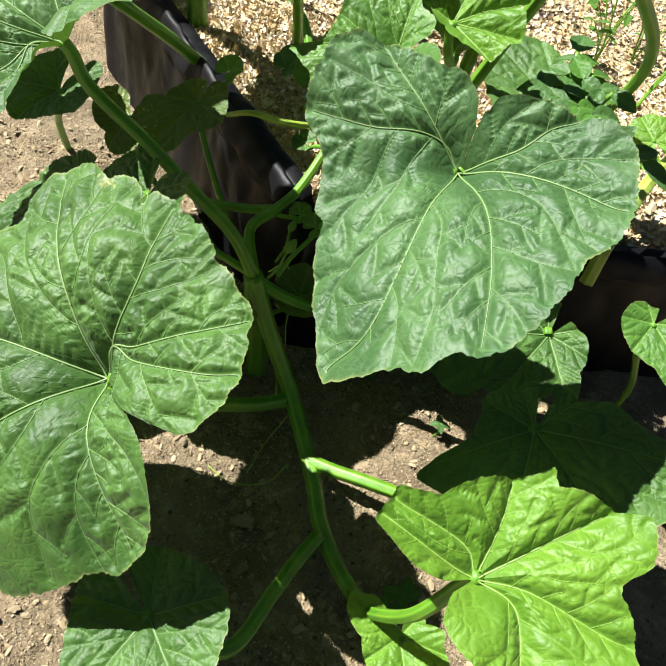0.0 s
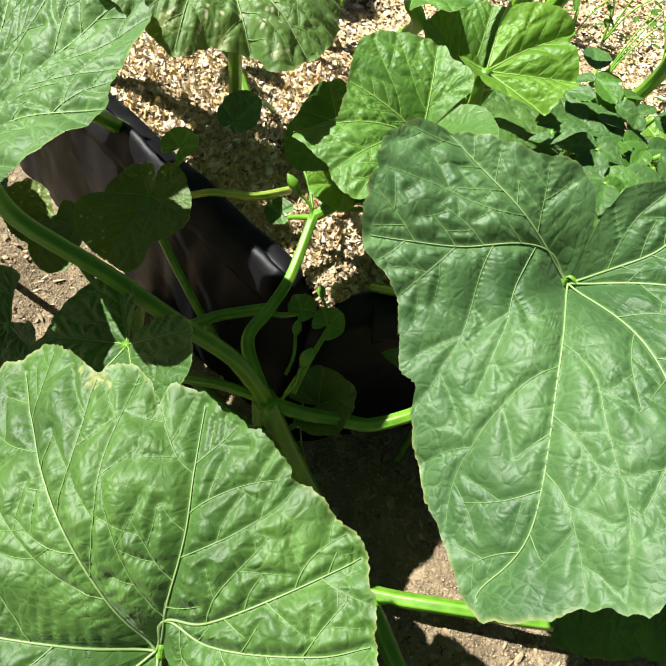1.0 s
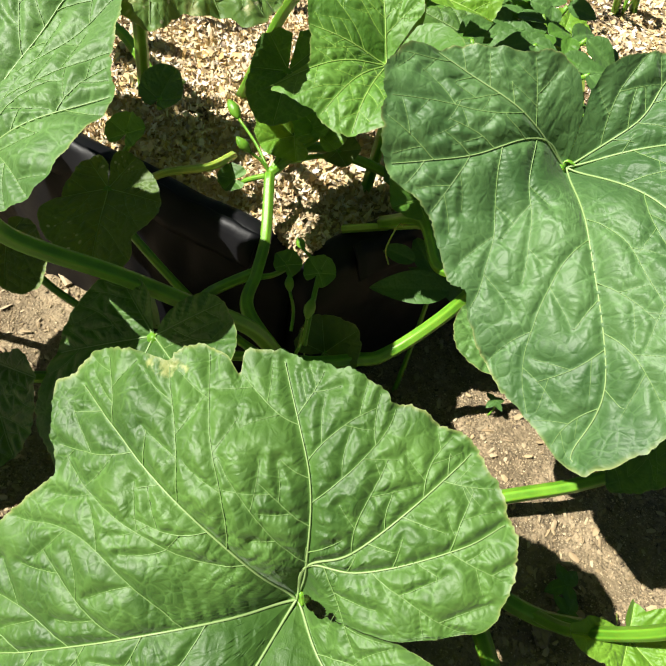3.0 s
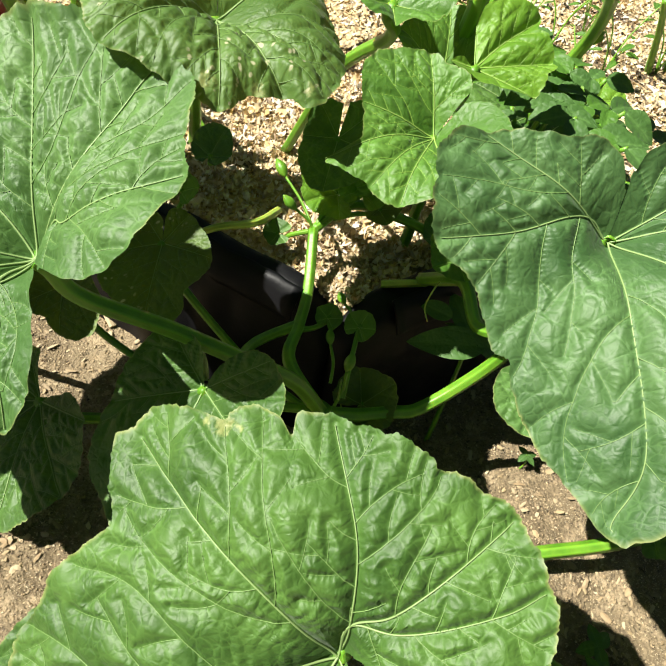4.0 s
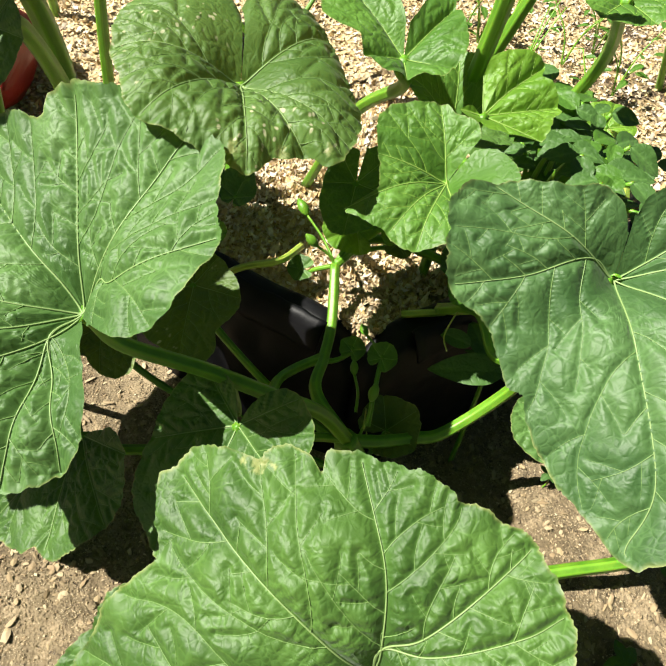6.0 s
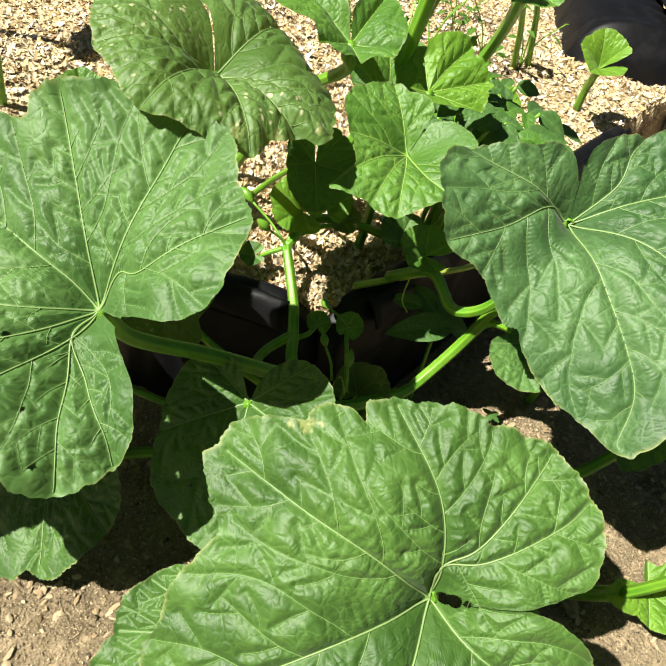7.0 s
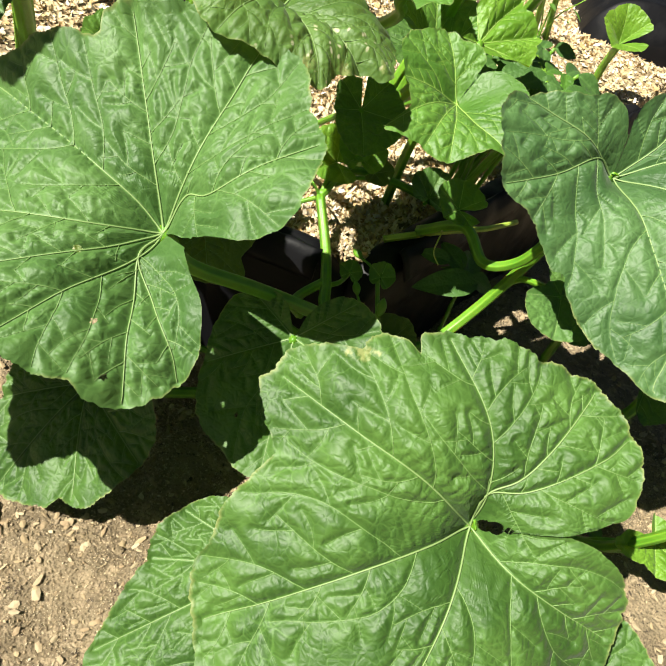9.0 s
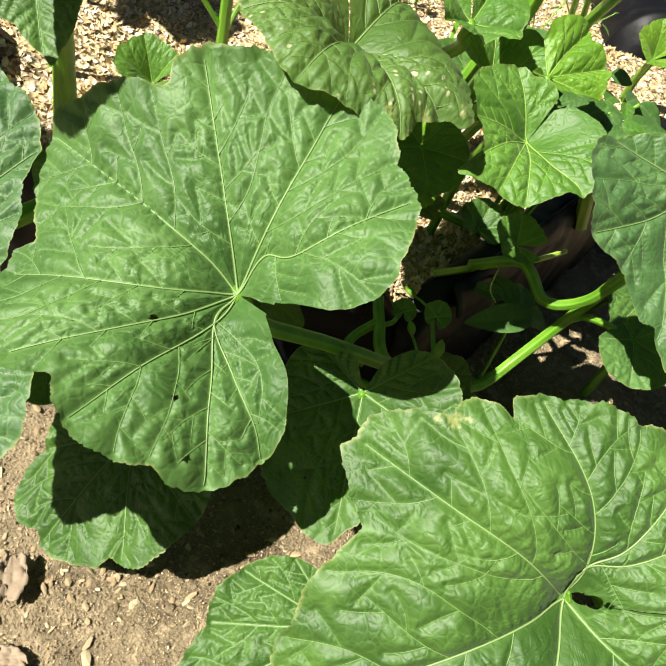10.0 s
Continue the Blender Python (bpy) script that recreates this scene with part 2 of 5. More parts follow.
def stem(parent, points, r0, r1, name="stem", material=STEM, label="", **shape):
    inv = parent.matrix_world.inverted() if parent else Matrix()
    pts = [inv @ Vector(p) for p in points]
    v, f, r = tube_mesh(pts, r0, r1, **shape)
    return mesh_part(name, v, f, material, parent, label, attrs={"rib": r})


def wavy(x, y, scale, seed):
    """Smooth gradient noise of about -1 to 1 over arrays."""
    x, y = np.asarray(x, float) * scale + seed * 17.31, np.asarray(y, float) * scale - seed * 9.73
    i, j = np.floor(x).astype(np.int64), np.floor(y).astype(np.int64)
    u, v = x - i, y - j

    def corner(di, dj):
        h = ((i + di) * 374761393 + (j + dj) * 668265263) & 0x7FFFFFFF
        h = ((h ^ (h >> 13)) * 1274126177) & 0x7FFFFFFF
        a = (h ^ (h >> 16)) % 6283 / 1000.0
        return np.cos(a) * (u - di) + np.sin(a) * (v - dj)

    su, sv = u * u * u * (u * (u * 6 - 15) + 10), v * v * v * (v * (v * 6 - 15) + 10)
    low = corner(0, 0) * (1 - su) + corner(1, 0) * su
    high = corner(0, 1) * (1 - su) + corner(1, 1) * su
    return 1.4 * (low * (1 - sv) + high * sv)


FUNNEL = 0.035


def leaf_height(x, y, cup):
    """How a blade rises over the plane through its stalk: funnel, tilt, bend and folds."""
    r, a = np.hypot(x, y), np.arctan2(x, y)
    q = 10 * r * r
    terms = [1 - np.exp(-((r / FUNNEL) ** 1.3)), x, y, q, q * np.cos(2 * a), q * np.sin(2 * a)]
    terms += [r * np.cos(2 * a), r * np.sin(2 * a), r * np.cos(3 * a), r * np.sin(3 * a)]
    terms += [q * np.cos(a), q * np.sin(a), q * np.cos(3 * a), q * np.sin(3 * a)]
    return sum(c * t for c, t in zip(cup, terms))


def vein_lines(rim, veins, rng, size):
    """Main veins from the stalk to the lobes with side veins off them: lines of local x, y with a width."""
    deg = np.array([a for a, _ in rim], float)
    reach = np.array([r for _, r in rim], float) / 100

    def edge(a):
        a = (a - deg[0]) % 360 + deg[0]
        return float(np.interp(a, deg, reach)) if a <= deg[-1] else 0.0

    if not veins:
        span = deg[-1] - deg[0]
        count = 5 if size < 0.08 else 7
        veins = [((deg[0] + span * (k + 0.5) / count, 100 * edge(deg[0] + span * (k + 0.5) / count) * 0.95),) for k in range(count)]
    mains = []
    for v in veins:
        pts = [(0.0, 0.0)] + [(d / 100 * math.sin(radians(a)), d / 100 * math.cos(radians(a))) for a, d in v]
        far = math.hypot(*pts[-1])
        full = edge(v[-1][0])
        if full > far * 1.05:
            k = min(full * 0.97 / far, 1.9)
            pts.append((pts[-1][0] * k, pts[-1][1] * k))
        if len(pts) == 2:
            mid = (pts[1][0] * 0.5 + 0.03 * pts[1][1], pts[1][1] * 0.5 - 0.03 * pts[1][0])
            pts = [pts[0], mid, pts[1]]
        line = spline([(*p, 0) for p in pts], 40)[:, :2]
        inside = [np.hypot(*q) <= 0.975 * edge(math.degrees(math.atan2(q[0], q[1]))) or np.hypot(*q) < 0.3 * np.median(reach) for q in line]
        line = line[: inside.index(False)] if False in inside else line
        if len(line) > 4:
            mains.append(line)
    lines = [(m, 1.0, own) for own, m in enumerate(mains)]
    laid = [np.vstack([m[2:] for m in mains])]

    def grow(start, way, length, width, level, own):
        """A side vein that bends outward and stops at the edge or half-way to another vein."""
        p, line = np.array(start, float), [np.array(start, float)]
        out = p / (np.linalg.norm(p) + 1e-6)
        bend, drift = rng.uniform(0.025, 0.05), 0.0
        for step in range(60):
            drift = 0.8 * drift + rng.uniform(-0.035, 0.035)
            way = way + bend * out + drift * np.array([-way[1], way[0]])
            way = way / np.linalg.norm(way)
            p = p + way * 0.003
            r = np.linalg.norm(p)
            if r > 0.985 * edge(math.degrees(math.atan2(p[0], p[1]))) or step * 0.003 > length:
                break
            mine = np.min(np.hypot(*(mains[own] - p).T))
            if step > 3 and min(np.min(np.hypot(*(m - p).T)) for k, m in enumerate(mains) if k != own) < mine * 0.5:
                break
            line.append(p.copy())
            if step > 2:
                gap_to = np.hypot(*(laid[0] - p).T)
                k = int(np.argmin(gap_to))
                if gap_to[k] < 0.0028:
                    line.append(laid[0][k])
                    break
        if len(line) > 4:
            lines.append((np.array(line), width, own))
            laid[0] = np.vstack([laid[0], line[3:]])
            if level and len(line) > 9:
                for part, s in ((0.30, 1), (0.52, -1), (0.72, 1)):
                    k = int(len(line) * (part + rng.uniform(-0.06, 0.06)))
                    w = line[k] - line[k - 1]
                    turned = np.array([w[0] * 0.62 - s * w[1] * 0.78, s * w[0] * 0.78 + w[1] * 0.62])
                    grow(line[k], turned / np.linalg.norm(turned), min(0.024, 0.45 * len(line) * 0.003), width * 0.6, 0, own)

    for own, m in enumerate(mains):
        length = np.r_[0, np.cumsum(np.hypot(*np.diff(m, axis=0).T))]
        gap = max(0.010, length[-1] * 0.17)
        for s in (1, -1):
            at = gap * (1.2 if s > 0 else 1.6)
            while at < length[-1] * 0.92:
                k = min(int(np.searchsorted(length, at)), len(m) - 2)
                w = m[k + 1] - m[k]
                w = w / np.linalg.norm(w)
                turn = 1.08 - 0.25 * at / length[-1] + rng.uniform(-0.08, 0.08)
                c, d = math.cos(turn), s * math.sin(turn)
                grow(m[k], np.array([c * w[0] - d * w[1], d * w[0] + c * w[1]]), 0.12, 0.5, 1, own)
                at += gap * rng.uniform(0.85, 1.2)
    return lines


def squash_leaf(plant, base, turn, cup, rim, veins, material=MATURE, stalk=None, radius=(0.008, 0.006), label="", seed=1, droop=0.0, fine=1.0, stalk_material=STEM, holes=(), scars=(), fold=0.003, ruffle=1.0, curl=0.0, swells=()):
    """A lobed squash leaf on its ribbed stalk. rim: degrees round the stalk's end and centimetres to the edge.
    holes and scars: degrees, centimetres from the stalk, millimetres across; swells: the same, with the height in millimetres."""
    rng = np.random.default_rng(seed)
    m = pose(*base, *turn)
    deg = np.array([a for a, _ in rim], float)
    reach = np.array([r for _, r in rim], float) / 100
    size = float(np.median(reach))
    across, along = int((140 + 3400 * size) * fine), int((14 + 640 * size) * fine)
    a = np.linspace(deg[0], deg[-1], across)
    edge = np.interp(a, deg, reach)
    k = max(2, across // 260)
    kernel = np.hanning(2 * k + 3)[1:-1]
    edge = np.convolve(np.pad(edge, k, "edge"), kernel / kernel.sum(), "valid")
    teeth = 1 + 0.012 * np.abs(np.sin(np.radians(a) * 17 + 3 * wavy(a, a * 0, 0.03, seed))) + 0.009 * wavy(a, a * 0, 0.5, seed) + 0.008 * wavy(a, a * 0, 1.3, seed + 2)
    edge = edge * (teeth - 0.006)
    s = np.linspace(0, 1, along) ** 0.88
    s[0] = 0.004
    r = edge[None, :] * s[:, None]
    x, y = r * np.sin(np.radians(a)), r * np.cos(np.radians(a))
    lines = vein_lines(rim, veins, rng, size)
    big = size / 0.13

    near, main, ladder = np.full(x.size, 1.0), np.full(x.size, 1.0), np.zeros(x.size)
    flat = np.stack([x.ravel(), y.ravel()], -1).astype(np.float32)
    for line, w, own in lines:
        q0 = np.linspace(0, len(line) - 1, max(len(line), 60) if w > 0.9 else len(line))
        ln = np.stack([np.interp(q0, np.arange(len(line)), line[:, c]) for c in (0, 1)], -1).astype(np.float32)
        reach_out = 0.03 if w > 0.9 else 0.014
        inside = np.flatnonzero(np.all((flat > ln.min(0) - reach_out) & (flat < ln.max(0) + reach_out), axis=1))
        if not len(inside):
            continue
        q = flat[inside]
        d2 = (q ** 2).sum(1)[:, None] - 2 * q @ ln.T + (ln ** 2).sum(1)[None]
        best = d2.argmin(1)
        d = np.sqrt(np.maximum(d2[np.arange(len(q)), best], 0))
        near[inside] = np.minimum(near[inside], d * (1.0 if w > 0.9 else 1.35))
        if w > 0.9:
            gone = np.r_[0, np.cumsum(np.hypot(*np.diff(ln, axis=0).T))]
            closer = d < main[inside]
            part = gone[best] / gone[-1]
            wave = np.sin(gone[best] / (0.0078 * big ** 0.5) * 6.28 + 2.2 * wavy(q[:, 0], q[:, 1], 70, seed + own) + 55 * d)
            ridge = wave * np.exp(-d / (0.013 * big)) * np.clip(1.25 - 1.1 * part, 0.15, 1)
            ladder[inside[closer]] = ridge[closer]
            main[inside] = np.minimum(main[inside], d)
    near, main, ladder = (q.reshape(x.shape) for q in (near, main, ladder))
    edge_part = np.repeat(s[:, None], across, 1)
    near = np.maximum(near - 0.0014, 0)
    lift = 0.0044 * big * (1 - np.exp(-near / (0.0056 * big))) - 0.0018 * big * np.exp(-np.maximum(main - 0.0014, 0) / 0.004)
    lift += np.clip(r / 0.025 - 0.2, 0, 1) * 0.00125 * big * ladder * (1 - np.exp(-((main / 0.0045) ** 2)))
    soft = (1 - np.exp(-((near / 0.005) ** 2))) * np.clip(r / 0.02 - 0.2, 0, 1)
    lift += soft * big * (0.0007 * wavy(x, y, 42, seed) + (0.0003 + 0.0006 * np.exp(-main / 0.02)) * wavy(x, y, 85, seed + 3) + 0.0004 * wavy(x, y, 170, seed + 5) * np.exp(-main / 0.02))
    lift += fold * (1 - np.exp(-main / (0.022 * big))) * np.clip(r / 0.03, 0, 1)
    lift += ruffle * edge_part ** 3 * (0.0055 * big * wavy(x, y, 19, seed + 9) + 0.0013 * big * wavy(x, y, 55, seed + 11)) - droop * edge_part ** 2 * size
    lift -= curl * edge_part ** 4
    z = leaf_height(x, y, cup) + lift * np.clip(r / 0.006, 0.05, 1)
    for angle, dist, wide, high in swells:
        sx, sy = dist / 100 * math.sin(radians(angle)), dist / 100 * math.cos(radians(angle))
        z = z + high / 1000 * np.exp(-(((x - sx) ** 2 + (y - sy) ** 2) / (wide / 2000) ** 2))
    vein = np.maximum(np.exp(-main / 0.0016), 0.30 * np.exp(-near / 0.0008))
    rim_zone = np.clip((edge_part - 0.986) / 0.014, 0, 1)
    scar = np.zeros_like(x)
    for angle, dist, wide in scars:
        sx, sy = dist / 100 * math.sin(radians(angle)), dist / 100 * math.cos(radians(angle))
        scar = np.maximum(scar, np.exp(-(((x - sx) ** 2 + (y - sy) ** 2) / (wide / 2000) ** 2)))
    faces = grid_faces(along, across)
    for angle, dist, wide in holes:
        sx, sy = dist / 100 * math.sin(radians(angle)), dist / 100 * math.cos(radians(angle))
        mid = flat[faces].mean(1)
        faces = faces[np.hypot(mid[:, 0] - sx, mid[:, 1] - sy) > wide / 2000]
    blade = mesh_part("leaf", np.stack([x, y, z], -1).reshape(-1, 3), faces, material, None, label, attrs={"vein": vein.ravel(), "rim": rim_zone.ravel(), "scar": scar.ravel()})
    blade.matrix_world = m
    blade.parent = plant
    blade.matrix_parent_inverse = Matrix.Translation(-plant.location)

    tubes = {}
    for line, w, own in lines:
        if len(line) < 3 or (w < 0.9 and size < 0.045):
            continue
        q0 = np.linspace(0, len(line) - 1, 60 if w > 0.9 else 2 * len(line))
        px, py = (np.interp(q0, np.arange(len(line)), line[:, c]) for c in (0, 1))
        angle = (np.degrees(np.arctan2(px, py)) - deg[0]) % 360 + deg[0]
        er = np.interp(angle, a, edge)
        top = (0.00078 if w > 0.9 else 0.00036 * (w / 0.5)) * big ** 0.6
        at = np.interp(angle, a, np.arange(across))
        up = np.interp(np.clip(np.hypot(px, py) / np.maximum(er, 1e-4), 0, 1), s, np.arange(along))
        i, j = np.minimum(up.astype(int), along - 2), np.minimum(at.astype(int), across - 2)
        fi, fj = up - i, at - j
        on = (z[i, j] * (1 - fj) + z[i, j + 1] * fj) * (1 - fi) + (z[i + 1, j] * (1 - fj) + z[i + 1, j + 1] * fj) * fi
        ends = np.pad(on, 4, "edge")
        on = np.maximum(on, np.convolve(ends, np.hanning(11)[1:-1] / np.hanning(11).sum(), "valid"))
        pts = np.stack([px, py, on + (0.75 if w > 0.9 else 0.50) * top], -1)
        v, f, _ = tube_mesh(pts, top, top * (0.30 if w > 0.9 else 0.45), len(pts), 5, 1, 0.0, False)
        tubes.setdefault(own, []).append((v, f, np.full(len(v), 1.0 if w > 0.9 else 0.0)))
    for own in tubes:
        v, f, strength = join_tubes(tubes[own])
        mesh_part("vein", v, f, PALE_VEIN if material in (YOUNG, FRESH) else VEIN, blade, attrs={"strength": strength})
    if stalk:
        inv = m.inverted()
        pts = [inv @ Vector(p) for p in stalk] + [Vector((0, 0, -0.012)), Vector((0, 0.002, 0.001))]
        v, f, rib = tube_mesh(pts, *radius, count=48)
        mesh_part("petiole", v, f, stalk_material, blade, "ribbed green leaf stalk", attrs={"rib": rib})
    return blade


def facing(normal, tip):
    """Turn in degrees that points local z along the normal and local y along the tip."""
    n = Vector(normal).normalized()
    y = Vector(tip) - n * Vector(tip).dot(n)
    y.normalize()
    x = y.cross(n)
    e = Matrix((x, y, n)).transposed().to_euler()
    return tuple(math.degrees(v) for v in e)


def lobed_rim(radius, lobes, seed, depth=0.08, gap=14):
    """An outline of rounded lobes about a stalk set in a notch; radius in centimetres."""
    rng = np.random.default_rng(seed)
    out = []
    for a in np.linspace(-180 + gap, 180 - gap, 34):
        k = 1 - 0.22 * abs(a / 180) ** 2
        r = radius * k * (1 - depth * abs(math.sin(radians(a * lobes / 2)))) * rng.uniform(0.96, 1.04)
        out.append((a, r * (0.55 if abs(a) > 176 - gap else 1)))
    return out


def small_leaf(plant, base, tip, normal, width, material, bend=0.15, teeth=0.0, name="leaf", label="", stalk=None, thick=0.0012):
    """A simple oval leaflet folded along its midrib, on a thin stalk."""
    base, tip = Vector(base), Vector(tip)
    length = (tip - base).length
    m = Matrix.Translation(base) @ Euler([radians(v) for v in facing(normal, tip - base)]).to_matrix().to_4x4()
    n, k = 26, 13
    verts = []
    for i in range(n):
        t = i / (n - 1)
        w = width / 2 * (math.sin(math.pi * t ** 0.75) ** 0.8 + 0.02) * (1 + teeth * math.sin(i * 2.6))
        for j in range(k):
            q = 2 * j / (k - 1) - 1
            puff = 0.04 * width * noise.noise((t * 7, q * 4, width * 1000))
            verts.append((q * w, t * length, bend * abs(q) * w - bend * 0.9 * length * t * t + puff))
    vein = [math.exp(-abs(2 * j / (k - 1) - 1) * 9) for _ in range(n) for j in range(k)]
    ob = mesh_part(name, verts, grid_faces(n, k), material, None, label, attrs={"vein": vein, "rim": [0.0] * len(verts), "scar": [0.0] * len(verts)})
    ob.matrix_world = m
    ob.parent = plant
    ob.matrix_parent_inverse = Matrix.Translation(-plant.location)
    if stalk:
        inv = m.inverted()
        v, f, rib = tube_mesh([inv @ Vector(p) for p in stalk] + [Vector((0, 0.1 * length, 0))], thick, thick * 0.7, 14, 7, 3, 0.05)
        mesh_part("stalk", v, f, STEM, ob, attrs={"rib": rib})
    return ob


def plant_at(name, place, label, category="plant"):
    ob = new(name)
    ob.empty_display_size = 0.02
    ob.location = place
    bpy.context.view_layer.update()
    return tagged(ob, label, category)


# ---- ground ----
CORNER = np.array((0.111, 0.625))
LEFT_IN, RIGHT_IN = np.array((0.817, 0.576)), np.array((-0.147, 0.989))


def behind(x, y):
    """How far a place lies behind the fronts of the two grow bags."""
    dx, dy = x - CORNER[0], y - CORNER[1]
    return np.minimum(dx * LEFT_IN[0] + dy * LEFT_IN[1], dx * RIGHT_IN[0] + dy * RIGHT_IN[1])


def ground_height(x, y):
    d = behind(x, y)
    step = np.clip((d - 0.018) / 0.03, 0, 1)
    h = 0.20 * step * step * (3 - 2 * step)
    h = h + 0.035 * np.exp(-((x - 0.33) ** 2 + (y - 0.46) ** 2) / 0.0144) + 0.02 * wavy(x, y, 2.6, 1) + 0.010 * wavy(x, y, 9, 2)
    near = np.clip(1.5 - np.hypot(x - 0.2, y - 0.6), 0, 1)
    return h + near * (0.0045 * wavy(x, y, 32, 3) + 0.003 * wavy(x, y, 85, 4) * (1 - step))


def spread_axis(lo, hi, gap, far):
    core = np.arange(lo, hi, gap)
    out, step, p = [], gap, hi
    while p < far:
        step *= 1.35
        p += step
        out.append(p)
    back, step, p = [], gap, lo
    while p > -far:
        step *= 1.35
        p -= step
        back.append(p)
    return np.array(back[::-1] + list(core) + out)


gx, gy = np.meshgrid(spread_axis(-0.75, 1.5, 0.010, 60), spread_axis(-0.25, 1.8, 0.010, 60), indexing="xy")
gz = ground_height(gx, gy)
cells = grid_faces(*gx.shape)
middle = behind(gx, gy).ravel()[cells].mean(1)
verts = np.stack([gx, gy, gz], -1).reshape(-1, 3)
ground = mesh_part("ground", verts, cells[middle <= 0.03], SOIL)
tagged(ground, "dry brown garden soil strewn with fine litter", "soil", kind="structure")
bed = mesh_part("mulched_ground", verts, cells[middle > 0.03], MULCH)
tagged(bed, "raised bed covered with pale wood shavings", "ground", kind="structure")


def scatter(name, count, box, keep, size, material, label, category, thick=0.25, tilt=0.5, lift=0.3, seed=5, curl=0.0):
    """Many small flat pieces lying on the ground, as one object."""
    rng = np.random.default_rng(seed)
    x, y = rng.uniform(box[0], box[1], count), rng.uniform(box[2], box[3], count)
    ok = keep(x, y)
    x, y = x[ok], y[ok]
    n = len(x)
    z = ground_height(x, y)
    l = rng.uniform(size[0], size[1], n) * rng.uniform(0.5, 1.0, n)
    w = l * rng.uniform(0.25, 0.75, n)
    t = w * thick
    yaw, pitch, roll = rng.uniform(0, 6.28, n), rng.normal(0, tilt, n), rng.normal(0, tilt, n)
    cy, sy, cp, sp, cr, sr = np.cos(yaw), np.sin(yaw), np.cos(pitch), np.sin(pitch), np.cos(roll), np.sin(roll)
    ux, uy, uz = cy * cp, sy * cp, sp
    vx, vy, vz = -sy * cr, cy * cr, sr
    wx, wy, wz = uy * vz - uz * vy, uz * vx - ux * vz, ux * vy - uy * vx
    verts = np.zeros((n, 8, 3))
    shape = [(-1, -0.6), (-0.1, -1), (1, -0.5), (0.8, 0.7), (0.1, 1), (-0.9, 0.5)]
    pts = []
    for i, (p, q) in enumerate(shape):
        jp, jq = p * rng.uniform(0.7, 1.1, n), q * rng.uniform(0.7, 1.1, n)
        b = curl * l * (jp ** 2 - 0.4)
        pts.append((jp * l / 2, jq * w / 2, b))
    pts.append((0 * l, 0 * l, t - curl * l * 0.4))
    pts.append((0 * l, 0 * l, -t - curl * l * 0.4))
    for i, (p, q, b) in enumerate(pts):
        verts[:, i, 0] = x + ux * p + vx * q + wx * b
        verts[:, i, 1] = y + uy * p + vy * q + wy * b
        verts[:, i, 2] = z + l * lift * 0.5 + uz * p + vz * q + wz * b
    tri = []
    for i in range(6):
        j = (i + 1) % 6
        tri += [(i, j, 6), (j, i, 7)]
    faces = (np.array(tri)[None] + 8 * np.arange(n)[:, None, None]).reshape(-1, 3)
    ob = mesh_part(name, verts.reshape(-1, 3), faces, material, smooth=False)
    return tagged(ob, label, category, kind="stuff")


scatter("wood_shavings", 34000, (-0.45, 1.4, 0.66, 1.75), lambda x, y: behind(x, y) > 0.028, (0.006, 0.020), CHIPS,
        "loose pale wood shavings mulching the bed", "wood chips", 0.10, 0.5, 0.5, 5, 0.25)
scatter("wood_shavings", 16000, (-0.2, 0.55, 0.66, 1.15), lambda x, y: behind(x, y) > 0.028, (0.005, 0.015), CHIPS,
        "fine curled wood shavings at the bed's edge", "wood chips", 0.06, 0.9, 0.9, 15, 0.55)
scatter("soil_crumbs", 70000, (-0.45, 0.5, 0.2, 0.95), lambda x, y: behind(x, y) < 0.02, (0.0012, 0.0046), CRUMBS,
        "dry soil crumbs and specks of sawdust", "soil crumbs", 0.6, 0.7, 0.4, 6)
scatter("soil_crumbs", 2600, (0.085, 0.20, 0.655, 0.775), lambda x, y: (behind(x, y) > 0.02) & (np.hypot(x - 0.142, y - 0.715) < 0.045), (0.004, 0.012), CRUMBS,
        "soil and root crumbs spilled between the two bags", "soil crumbs", 0.5, 0.7, 0.8, 16)
scatter("dry_litter", 5200, (-0.5, 0.55, 0.15, 1.0), lambda x, y: behind(x, y) < 0.02, (0.004, 0.017), STRAW,
        "dry straw bits and leaf litter on the soil", "litter", 0.15, 0.35, 0.3, 7)


